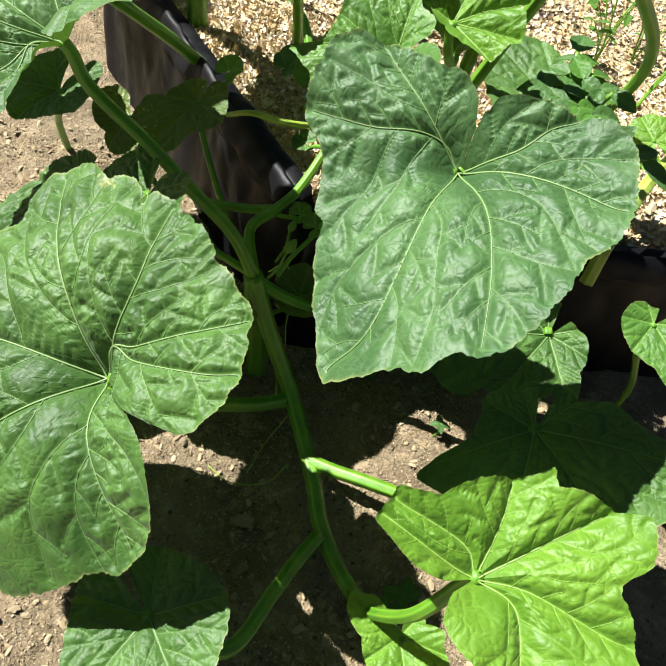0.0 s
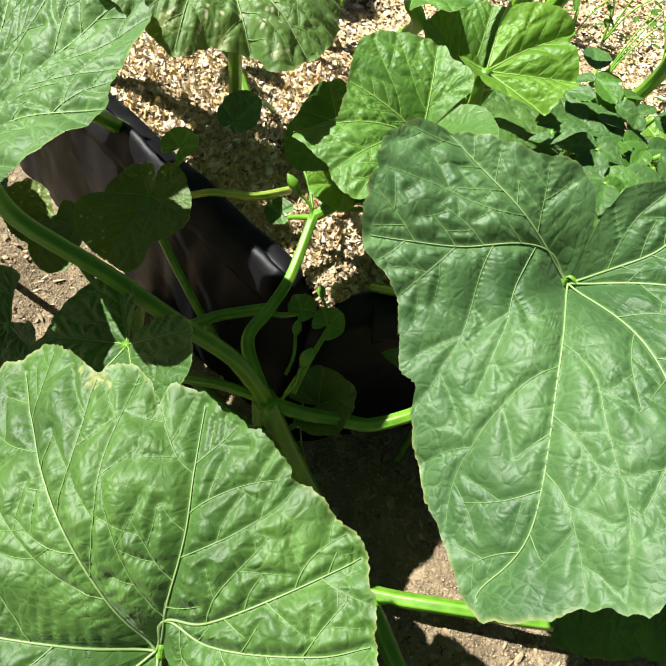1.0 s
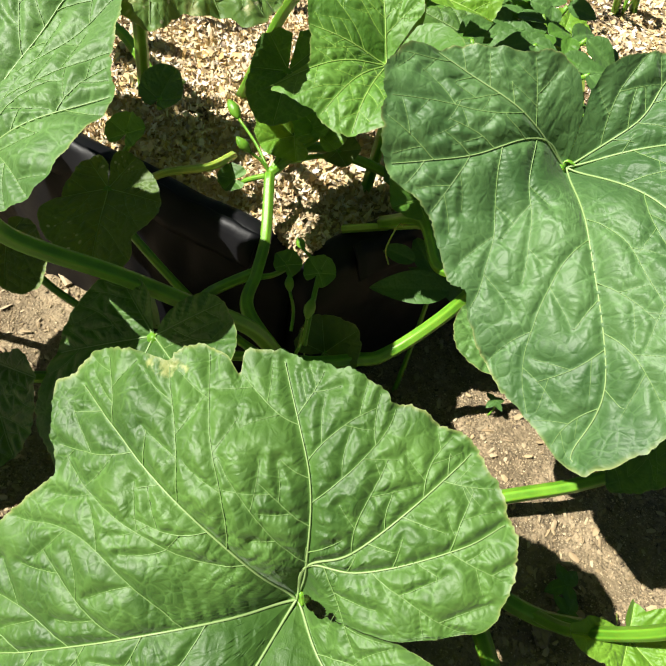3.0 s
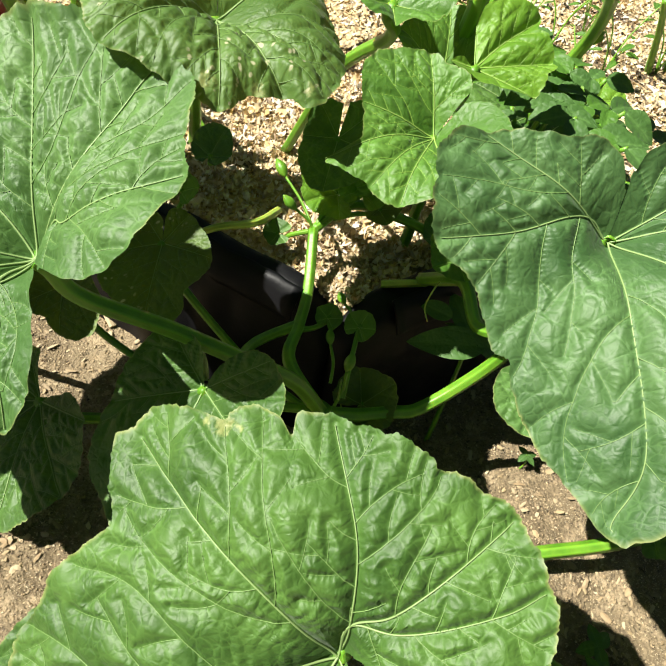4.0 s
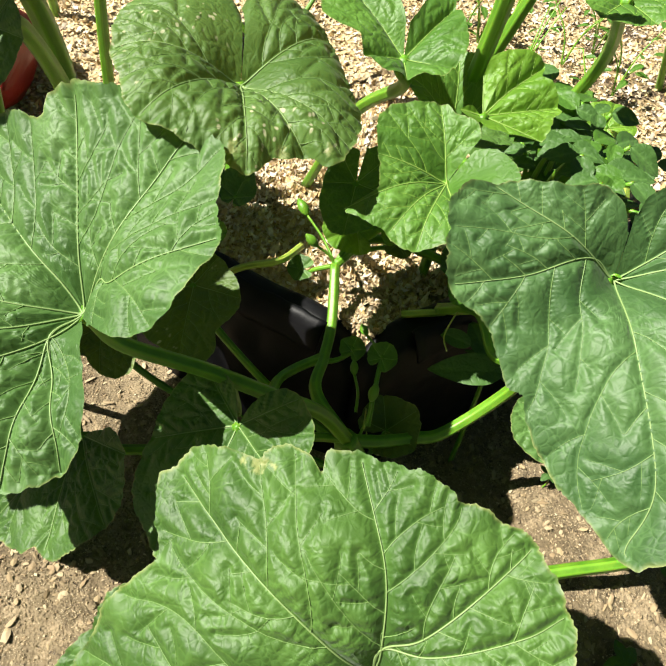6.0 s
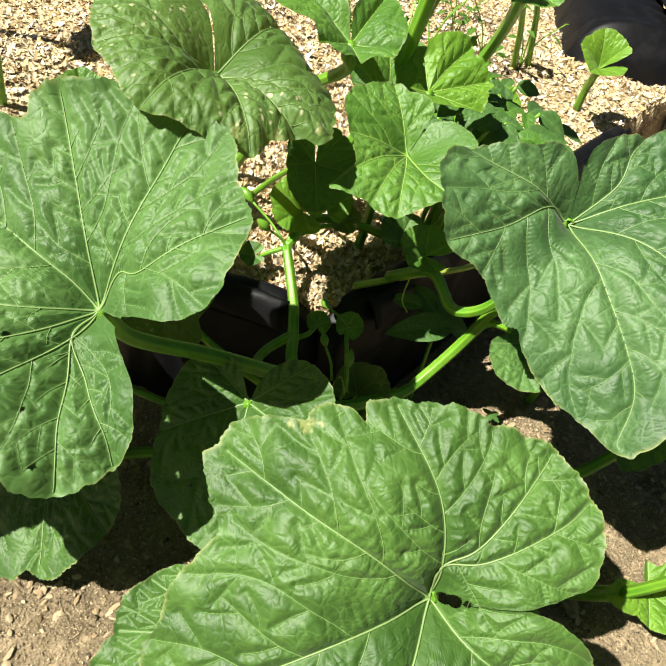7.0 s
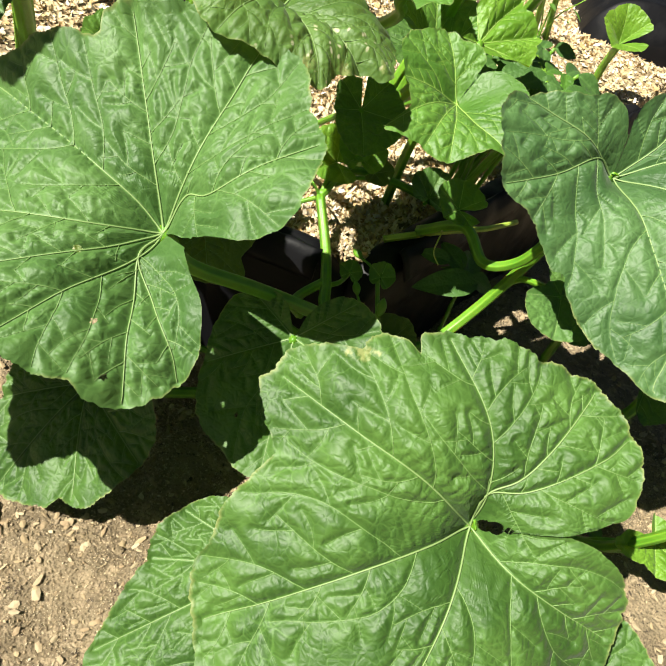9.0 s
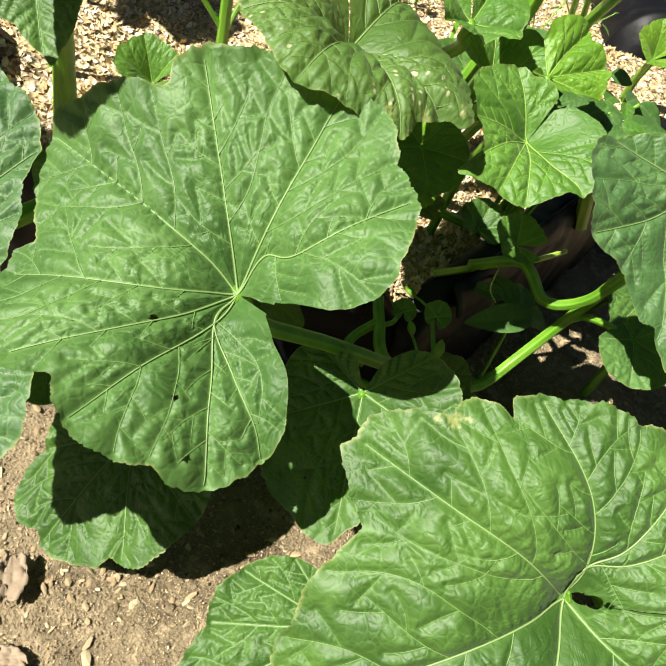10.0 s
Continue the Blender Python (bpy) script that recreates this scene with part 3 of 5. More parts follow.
# ---- grow bags ----
def grow_bag(name, start, end, depth, height, label, seed):
    """A plump black plastic bag lying on the soil: rounded front, creased and sagging."""
    a, b = np.array(start, float), np.array(end, float)
    length = np.linalg.norm(b - a)
    u = (b - a) / length
    v = np.array((-u[1], u[0]))
    n, k = 110, 46
    prof = np.linspace(0, 1, k)
    verts, low = [], []
    for i in range(n):
        s = i / (n - 1)
        end_round = min(1.0, (min(s, 1 - s) * length / 0.05 + 0.02)) ** 0.5
        for p in prof:
            ang = math.pi * p
            px = -math.cos(ang)
            pz = math.sin(ang) ** 0.55
            off = depth / 2 + (abs(px) ** 0.62 * math.copysign(1, px)) * depth / 2
            z = height * pz * (0.75 + 0.25 * end_round)
            c = noise.noise((s * length * 16, p * 5, seed)) * 0.010 + abs(noise.noise((s * length * 20, p * 5, seed + 4))) * 0.006
            at = a + u * (0.5 + (s - 0.5)) * length + v * (off * (0.7 + 0.3 * end_round) + (1 - end_round) * depth * 0.12 - c * (1 - p))
            verts.append((at[0], at[1], max(0.0, z + c * 0.8) - 0.004))
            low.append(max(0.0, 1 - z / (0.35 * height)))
    faces = [tuple(f) for f in grid_faces(n, k)]
    faces += [tuple(range(k))[::-1], tuple(range((n - 1) * k, n * k))]
    bag = new(name)
    bag.location = (*a, 0)
    bpy.context.view_layer.update()
    shift = np.array((*a, 0))
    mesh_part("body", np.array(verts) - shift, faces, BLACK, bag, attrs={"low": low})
    # the turned-over mouth of the bag along its upper front
    rng = np.random.default_rng(seed)
    fv, steps, wide = [], 60, 9
    for i in range(steps):
        s = 0.06 + 0.88 * i / (steps - 1)
        for k in range(wide):
            q = k / (wide - 1)
            out = depth * (0.02 + 0.30 * q) - 0.004
            drop = height * (0.86 + 0.14 * math.sin(q * 1.5)) + 0.006 + 0.006 * noise.noise((s * length * 22, q * 2, seed + 9))
            at = a + u * s * length + v * (out + 0.004 * noise.noise((s * length * 40, q, seed)))
            fv.append((at[0], at[1], drop))
    fold = mesh_part("folded_mouth", np.array(fv) - shift, grid_faces(steps, wide), BLACK, bag, "turned-over plastic edge", attrs={"low": [0.0] * len(fv)})
    fold.modifiers.new("thick", "SOLIDIFY").thickness = 0.003
    return tagged(bag, label, "grow bag", "grow bags")


grow_bag("grow_bag", (-0.290, 1.193), (0.096, 0.650), 0.065, 0.218, "black plastic grow bag, creased, topped with wood shavings", 3)
grow_bag("grow_bag", (0.116, 0.624), (0.92, 0.745), 0.065, 0.225, "long black plastic grow bag with soil-stained foot", 8)

# ---- the squash plant ----
CROWN = (0.06, 0.578, 0.185)
squash = plant_at("squash_plant", (0.075, 0.58, 0.0), "sprawling squash plant with broad lobed green leaves", "squash plant")
stem(squash, [(0.085, 0.575, -0.02), (0.08, 0.578, 0.06), (0.068, 0.58, 0.13), CROWN], 0.013, 0.011, "crown", label="thick green base of the vine")
stem(squash, [CROWN, (0.085, 0.56, 0.13), (0.127, 0.527, 0.055), (0.155, 0.47, 0.035), (0.172, 0.42, 0.035), (0.186, 0.368, 0.035), (0.219, 0.306, 0.045), (0.262, 0.268, 0.055), (0.33, 0.21, 0.06), (0.44, 0.13, 0.05)], 0.0098, 0.0075, "main_vine", count=90)

A_SCARS = ((18, 15.3, 20), (21, 14.8, 12), (15, 15.8, 12))
D_HOLES = ((-28, 5.1, 4.5), (-66, 7.9, 4), (-76, 11.0, 4))
squash_leaf(squash, (-0.031, 0.3675, 0.2677), (19.5, -37.8, 11.8),
    (0.047, -0.003, 0.078, -0.135, -0.048, -0.059, 0.011, 0.062, 0.038, 0.027, -0.02, -0.032, 0.008, 0.006),
    [(138, 5.9), (145, 8), (157, 10.5), (166, 12.1), (178, 13.6), (186, 14.4), (197, 14.2), (223, 18.2), (227, 14.8), (235, 16.5), (247, 18.5), (260, 19), (272, 18.5), (285, 19.5), (295, 21.7), (315, 20.2), (320, 18.7), (327, 18.1), (333, 17.1), (341, 15.6), (344, 15.6), (353, 18.3), (356, 19.1), (359, 18.6), (365, 18.8), (377, 16.1), (378, 15.4), (381, 15.9), (385, 15.8), (391, 14.6), (393, 12.9), (394, 14.9), (401, 14.6), (407, 14.1), (414, 13.9), (420, 14), (431, 13.1), (438, 13.5), (443, 13.4), (449, 13.8), (471, 13), (478, 12.5), (484, 11.6), (489, 11.1), (494, 9.9), (497, 5.2)],
    [((6, 6), (1, 11.9), (-1, 18.7)), ((63, 2.9), (54, 8), (43, 13.9)), ((63, 2.9), (86, 5), (91, 9.2), (92, 12.3)), ((63, 2.9), (98, 4.7), (109, 10.1)), ((-52, 7.4), (-56, 14.8), (-57, 20.3)), ((-102, 6.4), (-102, 8.9)), ((-169, 3.2), (-176, 7.3), (179, 18.3))],
    MATURE, [(0.125, 0.516, 0.045), (0.092, 0.497, 0.055), (0.06, 0.472, 0.085), (0.0, 0.405, 0.185)], (0.009, 0.0065), "broad sunlit squash leaf with a notched, torn edge", 11, scars=A_SCARS, holes=((124, 0.9, 9), (130, 1.5, 10), (136, 2.3, 5)), fold=0.004, swells=((-20, 5.0, 45, -6), (-35, 11.0, 80, 6), (30, 10.0, 70, 5)))
squash_leaf(squash, (0.1981, 0.5017, 0.4279), (-30.7, 14, 151.6),
    (0.04, 0.059, -0.126, 0.006, 0.006, -0.063, -0.004, -0.086, 0.01, -0.033, 0.001, -0.002, 0.007, -0.012),
    [(-167, 3.6), (-164, 3.6), (-162, 4.5), (-149, 5.9), (-137, 7.5), (-128, 8.6), (-121, 10.8), (-112, 11.9), (-100, 12.3), (-89, 12.7), (-81, 13.0), (-72, 12.8), (-65, 12.6), (-56, 13.7), (-46, 14.8), (-38, 15.9), (-31, 16.2), (-27, 15.5), (-20, 16.8), (-10, 16.9), (0, 18.6), (3, 19.0), (6, 18.2), (10, 16.9), (15, 15.6), (21, 14.5), (27, 13.2), (34, 12.0), (40, 10.6), (47, 10.9), (55, 10.1), (64, 9.7), (73, 9.9), (80, 11.2), (85, 11.5), (92, 11.5), (101, 11.5), (111, 11.9), (118, 11.3), (127, 9.4), (137, 7.6), (147, 6.0), (166, 5.2), (181, 4.0), (189, 2.6), (192, 2.6)],
    [((125, 2), (124, 6.2)), ((121, 2.1), (87, 6.2), (85, 10.9)), ((-2, 5.3), (-2, 13.8), (4, 17.5)), ((-49, 5.3), (-39, 10.3), (-32, 15.4)), ((-92, 7.1), (-89, 11.2)), ((-116, 4.1), (-127, 6.8))],
    BLUE, [(0.066, 0.582, 0.172), (0.10, 0.573, 0.165), (0.137, 0.566, 0.162), (0.162, 0.560, 0.164), (0.199, 0.556, 0.192), (0.224, 0.546, 0.245), (0.220, 0.525, 0.335)], (0.0066, 0.0055), "large blue-green squash leaf with puckered veins", 12, fold=0.005, swells=((122, 9.5, 95, -13), (-115, 9.0, 95, -10), (110, 4.0, 45, 4), (56, 6.5, 45, -8), (20, 4.5, 40, 4)))
squash_leaf(squash, (-0.142, 0.6352, 0.3724), (-15.8, -26.2, 61.1),
    (0.036, 0.001, -0.068, -0.015, -0.145, -0.081, 0.247, -0.033, -0.024, -0.029, 0.052, 0.026, -0.048, -0.063),
    [(-135, 3.0), (-132, 3.0), (-122, 4.6), (-120, 6.4), (-109, 9.3), (-103, 10.5), (-87, 12.3), (-80, 12.8), (-74, 12.6), (-68, 11.8), (-61, 12.4), (-45, 12.2), (-33, 11.0), (-24, 13.3), (-4, 14.8), (6, 15.1), (14, 14.9), (16, 13.4), (22, 14.2), (28, 15.5), (33, 17.1), (37, 18.0), (41, 17.2), (45, 18.1), (49, 17.9), (55, 16.3), (61, 15.6), (73, 13.3), (75, 13.4), (77, 14.4), (82, 14.9), (111, 14.4), (113, 13.6), (117, 14.4), (125, 14.8), (133, 14.8), (141, 13.9), (148, 12.5), (165, 12.1), (181, 10.3), (190, 9.8), (196, 9.0), (206, 6.5), (207, 4.6), (209, 3.1), (213, 3.1)],
    [((52, 2.3), (46, 5.7), (44, 16.3)), ((87, 3.8), (85, 12.4)), ((123, 4.8), (122, 11.4)), ((137, 2.7), (164, 4.4), (161, 10)), ((-59, 2.6), (-46, 8.2), (-45, 12.1)), ((-59, 2.6), (-78, 7.1), (-81, 11.3)), ((-59, 2.6), (-88, 5.6), (-97, 8.8)), ((-2, 5.4), (7, 15.3)), ((-30, 4.7), (-20, 13.3))],
    BROAD, [CROWN, (0.03, 0.585, 0.235), (-0.017, 0.596, 0.272), (-0.064, 0.616, 0.30), (-0.12, 0.632, 0.335)], (0.0068, 0.0058), "very broad squash leaf with small insect holes", 13, holes=D_HOLES, fold=0.005, swells=((-72, 4.8, 45, -9), (-95, 8.5, 50, 5), (150, 6.5, 60, 5)))
squash_leaf(squash, (0.1455, 0.6406, 0.4229), (-16.8, -16, 111.2),
    (0.036, -0.098, -0.133, -0.102, -0.062, 0.126),
    [(178, 2.4), (201, 3.5), (225, 4.2), (261, 5.3), (286, 6.6), (297, 7), (308, 6.2), (324, 6.8), (339, 7.8), (350, 7.8), (356, 7.5), (370, 8.4), (378, 9.3), (382, 6), (401, 5.7), (416, 6.1), (432, 6.9), (445, 6.8), (465, 6), (489, 5.4), (494, 4.6), (520, 4.2), (532, 3.3)],
    [((-6, 7.3),), ((-22, 4.6), (-25, 7.4)), ((-51, 3.2), (-63, 6)), ((50, 5.3),), ((123, 5),), ((18, 9),)],
    FRESH, [(0.24, 0.75, 0.2), (0.236, 0.74, 0.30), (0.192, 0.69, 0.388)], (0.006, 0.005), "smaller fresh green cupped squash leaf", 14)
squash_leaf(squash, (-0.174, 0.7148, 0.1169), (-25.7, 17.8, 133.8),
    (0.015, -0.073, -0.153, -0.004, 0.014, -0.001),
    [(-103, 5.4), (-82, 7.8), (-62, 10.1), (-54, 10.7), (-41, 11.1), (-28, 11.6), (-16, 12.4), (-7, 12.5), (1, 11.5), (6, 12.6), (13, 12.8), (25, 13.5), (35, 13.8), (40, 12.8), (48, 13.7), (57, 13.2), (66, 11.7), (75, 9), (91, 8.1), (124, 6.4), (175, 4.6)],
    [],
    MATURE, [(0.068, 0.58, 0.08), (0.0, 0.63, 0.08), (-0.10, 0.69, 0.08), (-0.16, 0.712, 0.085)], (0.006, 0.005), "low squash leaf resting near the soil in shade", 15)
squash_leaf(squash, (-0.052, 0.5704, 0.2784), (-31.2, 0.6, 120.1),
    (0.01, -0.225, -0.112, 0.001, 0, 0),
    [(-171, 2.1), (-164, 3.3), (-153, 5), (-141, 6), (-129, 6.6), (-117, 7.2), (-107, 7.3), (-92, 7.3), (-71, 6.7), (-46, 7), (-29, 9), (-18, 10.5), (-10, 12), (-4, 12), (6, 10.9), (18, 10.7), (28, 10.1), (38, 9.1), (57, 7.5), (83, 6.7), (100, 6.5), (118, 5.3), (137, 3.8), (146, 2.6)],
    [],
    MATURE, [CROWN, (0.02, 0.585, 0.20), (-0.03, 0.575, 0.235)], (0.0042, 0.0036), "shaded squash leaf with tiny holes", 16, holes=((-20, 5, 4), (10, 8, 3), (-45, 7, 3)))
squash_leaf(squash, (-0.1189, 0.4582, 0.1137), (-19.9, -22.3, 67.5),
    (0.01, -0.029, -0.096, -0, -0, -0),
    [(-112, 4.8), (-87, 7.8), (-69, 11.4), (-54, 14.1), (-42, 17.2), (-28, 19.1), (-18, 18.7), (-11, 16.1), (-2, 13.7), (10, 11.5), (26, 11.2), (39, 9.8), (53, 8.5), (62, 7.5), (80, 5.1)],
    [],
    MATURE, [(0.066, 0.57, 0.12), (0.0, 0.52, 0.07), (-0.08, 0.468, 0.07)], (0.006, 0.005), "low squash leaf spreading over bare soil", 17)
squash_leaf(squash, (-0.0389, 0.7413, 0.2708), (-27.6, -1.5, 136.5),
    (0.01, -0.112, 0.152, -0, -0, 0),
    [(164, 2), (169, 3.3), (184, 3.6), (229, 3.7), (260, 4.8), (281, 5.7), (300, 5.8), (313, 6.1), (314, 7.5), (324, 8.6), (340, 7.5), (364, 6.9), (383, 6.5), (405, 5.7), (413, 3.8), (449, 3.1), (473, 3.3), (506, 3), (520, 2)],
    [],
    OLD, [(0.062, 0.60, 0.15), (0.02, 0.66, 0.17), (-0.03, 0.735, 0.23)], (0.004, 0.0034), "ageing yellow-green leaf with crinkled edge", 18)
squash_leaf(squash, (0.253, 0.2496, 0.2885), (16.4, 14.3, -56),
    (0.012, 0, 0, 0, 0, 0),
    [(-156, 2.2), (-141, 5), (-131, 6.7), (-127, 8.2), (-113, 8), (-106, 8.3), (-101, 7.2), (-90, 6.1), (-72, 6.5), (-53, 7), (-43, 7.2), (-35, 8.1), (-29, 9.3), (-24, 8.2), (-13, 9.4), (0, 10.6), (5, 12.6), (10, 12.5), (12, 12.1), (21, 11.2), (24, 9.3), (30, 9.1), (39, 10.2), (53, 11), (61, 10.3), (85, 8.6), (114, 7.2), (128, 5), (157, 4), (166, 3.7), (184, 2)],
    [((-1, 5.7), (0, 10.7)), ((-39, 4.2), (-42, 6.9)), ((-84, 2.4), (-111, 7)), ((-127, 2.1), (-122, 7.1)), ((62, 3.1), (93, 6.5)), ((38, 3.6), (48, 8.9))],
    YOUNG, [(0.219, 0.306, 0.045), (0.225, 0.275, 0.09), (0.236, 0.245, 0.2)], (0.006, 0.005), "young bright yellow-green squash leaf", 19, fold=0.014, ruffle=1.8)
squash_leaf(squash, (0.336, 0.406, 0.25), (-14.9, 7.4, 160.8),
    (0.012, 0, 0, 0, 0, 0),
    [(-168, 4.2), (-141, 4.8), (-130, 7), (-117, 8.3), (-108, 9.5), (-104, 11.3), (-98, 13.3), (-81, 13.6), (-61, 11.5), (-28, 8.4), (14, 8.8), (36, 11.4), (44, 12.2), (49, 9.7), (52, 7.2), (56, 6.3), (64, 5.7), (80, 5), (96, 5.3), (132, 3.5), (165, 3.6)],
    [],
    MATURE, [(0.158, 0.449, 0.034), (0.19, 0.434, 0.046), (0.222, 0.421, 0.06), (0.26, 0.408, 0.07), (0.33, 0.386, 0.085), (0.385, 0.374, 0.12), (0.372, 0.39, 0.2)], (0.0075, 0.006), "deep green leaf in full shade", 20)
squash_leaf(squash, (0.0325, 0.2326, 0.1375), (-10.8, 18.3, -177.5),
    (0.012, 0, 0, 0, 0, 0),
    [(153, 1.8), (155, 5.3), (183, 5.3), (205, 5.3), (239, 6.2), (257, 7), (277, 7.1), (292, 7.1), (306, 7.5), (331, 7.7), (360, 7.9), (387, 7.7), (411, 7.4), (429, 6.5), (446, 6), (464, 6.2), (477, 6.2), (499, 5.5)],
    [],
    MATURE, [(0.181, 0.356, 0.043), (0.156, 0.316, 0.06), (0.136, 0.279, 0.08), (0.10, 0.222, 0.10)], (0.008, 0.006), "low leaf half in shadow beside the vine", 21)

# ---- squash plants behind ----
rear = plant_at("squash_plant", (0.09, 0.98, 0.2), "second squash plant rooted in the mulched bed", "squash plant")
squash_leaf(rear, (0.006, 0.7346, 0.4718), (-14.8, -3.9, -172.1),
    (0.03, 0.044, 0.041, 0.054, -0.005, -0.028),
    [(-157, 7.3), (-151, 9.8), (-138, 12.1), (-121, 11.2), (-97, 8.8), (-81, 8.3), (-60, 8.6), (-40, 9.5), (-24, 9.9), (-14, 10.5), (-8, 10.5), (-6, 9.5), (-5, 8.8), (5, 8.9), (12, 8.5), (18, 9.3), (24, 9.9), (29, 9.7), (34, 9.2), (42, 9.2), (51, 9.2), (57, 9.2), (67, 9.8), (77, 9.8), (93, 9.1), (105, 9.3), (119, 9.3), (140, 9.5), (164, 9.6), (185, 9.5), (195, 8.7), (200, 7.2)],
    [((24, 10.3),), ((72, 9.3),), ((-1, 6.4), (-6, 10.5)), ((-26, 10.1),), ((113, 5.5),), ((-107, 4.8),)],
    SPOTTED, [(0.06, 0.98, 0.2), (0.04, 0.9, 0.36), (0.015, 0.77, 0.45)], (0.007, 0.0055), "large leaf flecked with pale spots and a torn rim", 31, scars=((8, 8.5, 16), (-12, 9.5, 14), (30, 8.5, 18)), fold=0.005, ruffle=1.2, curl=0.026)
squash_leaf(rear, (0.1895, 0.6721, 0.4579), (-27.4, 4.1, 175.3),
    (0.008, 0, 0, 0, 0, 0),
    [(-167, 2.6), (-160, 4.4), (-145, 5.4), (-124, 6.7), (-114, 7), (-110, 5.6), (-96, 6), (-76, 6.2), (-68, 5.3), (-42, 5.1), (-33, 3.5), (-15, 2), (43, 1), (106, 2.3), (134, 1.1)],
    [((-119, 2.9), (-115, 6)), ((-48, 4.3),), ((-164, 2.9),), ((111, 1.7),), ((-82, 5.6),)],
    YOUNG, [(0.24, 0.9, 0.2), (0.235, 0.77, 0.34), (0.2, 0.69, 0.42)], (0.005, 0.004), "young folded leaf glowing yellow-green", 32, fold=0.010, ruffle=1.5)

squash_leaf(rear, (0.148, 0.7393, 0.4768), (-15.2, 9.4, -158.5),
    (0.012, 0, 0, 0, 0, 0),
    [(-131, 2.4), (-121, 3.4), (-116, 5.6), (-109, 8.5), (-93, 6.5), (-74, 5.4), (-43, 4.7), (-19, 4), (8, 4.2), (22, 3), (55, 3), (79, 4), (104, 3.8), (137, 4), (139, 5.8), (145, 7.3), (166, 8.2), (190, 8.9), (205, 7.4), (216, 3.9), (221, 2.4)],
    [],
    FRESH, [(0.17, 0.95, 0.2), (0.17, 0.85, 0.36), (0.165, 0.76, 0.44)], (0.006, 0.005), "crumpled fresh squash leaf", 33, fold=0.010, ruffle=2.0)
squash_leaf(rear, (0.3466, 0.716, 0.5206), (-15.9, -4.8, 118.6),
    (0.012, 0, 0, 0, 0, 0),
    [(-269, 4.7), (-226, 7.4), (-207, 8.7), (-187, 7.4), (-152, 4.2), (-71, 4.2), (-34, 4.8), (-15, 4.9), (2, 4.9), (16, 4.9), (35, 4.7)],
    [],
    FRESH, [(0.42, 0.88, 0.2), (0.44, 0.80, 0.40)], (0.007, 0.0055), "broad bright leaf on a tall stalk", 43)
squash_leaf(rear, (0.3905, 0.791, 0.3224), (-8, -13.5, 99.2),
    (0.012, 0, 0, 0, 0, 0),
    [(-172, 7.5), (-148, 7), (-121, 5.9), (-90, 4.3), (-34, 5.5), (-1, 9), (23, 11), (49, 12.8), (66, 14.1), (83, 12), (96, 8.1), (127, 6.7), (154, 7.8)],
    [],
    MATURE, [(0.33, 0.90, 0.2), (0.345, 0.85, 0.27)], (0.006, 0.005), "dark leaf shaded by its neighbours", 44)
squash_leaf(rear, (0.1061, 0.7129, 0.3805), (-19.1, -9.4, 121.1),
    (0.012, 0, 0, 0, 0, 0),
    [(-201, 3), (-178, 4), (-136, 3.7), (-86, 4.5), (-51, 5.3), (-26, 6.1), (-17, 6.3), (-2, 5.2), (31, 3.2), (67, 2.7), (101, 3.2), (128, 3.3), (149, 2.7)],
    [],
    MATURE, [(0.175, 0.90, 0.2), (0.165, 0.83, 0.28), (0.128, 0.748, 0.352)], (0.0036, 0.003), "dark squash leaf in the shade of another", 34)
squash_leaf(rear, (-0.1546, 0.9059, 0.4549), (-47.5, 14.4, 156),
    (0.012, 0, 0, 0, 0, 0),
    [(-158, 1.4), (-121, 3.1), (-71, 3.4), (-40, 4), (-9, 5.4), (0, 6.5), (5, 5.4), (30, 3.6), (50, 3.7), (83, 4.1), (128, 3.5), (169, 1.3)],
    [],
    MATURE, [(-0.09, 1.03, 0.2), (-0.10, 1.0, 0.33), (-0.13, 0.93, 0.44)], (0.009, 0.007), "dark leaf hanging from a tall stalk", 35)
squash_leaf(rear, (0.0469, 0.8754, 0.2593), (12.9, 1.2, -31.8),
    (0.006, 0, 0, 0, 0, 0),
    [(-521, 1.4), (-472, 1.7), (-423, 2.5), (-394, 3.5), (-368, 4.2), (-347, 4.2), (-321, 3), (-273, 2.1), (-221, 1.7), (-178, 1)],
    [],
    MATURE, [(0.11, 0.99, 0.2), (0.085, 0.95, 0.24), (0.06, 0.9, 0.255)], (0.003, 0.0025), "small round seedling leaf", 36)
squash_leaf(squash, (-0.1284, 0.783, 0.1989), (-18, 18, 178.6),
    (0.012, 0, 0, 0, 0, 0),
    [(-145, 1.7), (-61, 3.5), (-36, 5.2), (-12, 6.8), (1, 6.6), (14, 5.6), (37, 3.6), (62, 3.9), (98, 4.6), (125, 5.3), (152, 4.7), (178, 2.4)],
    [],
    OLD, [(0.066, 0.59, 0.10), (-0.02, 0.68, 0.10), (-0.1, 0.76, 0.14)], (0.004, 0.0034), "olive ageing leaf deep in shade", 37)
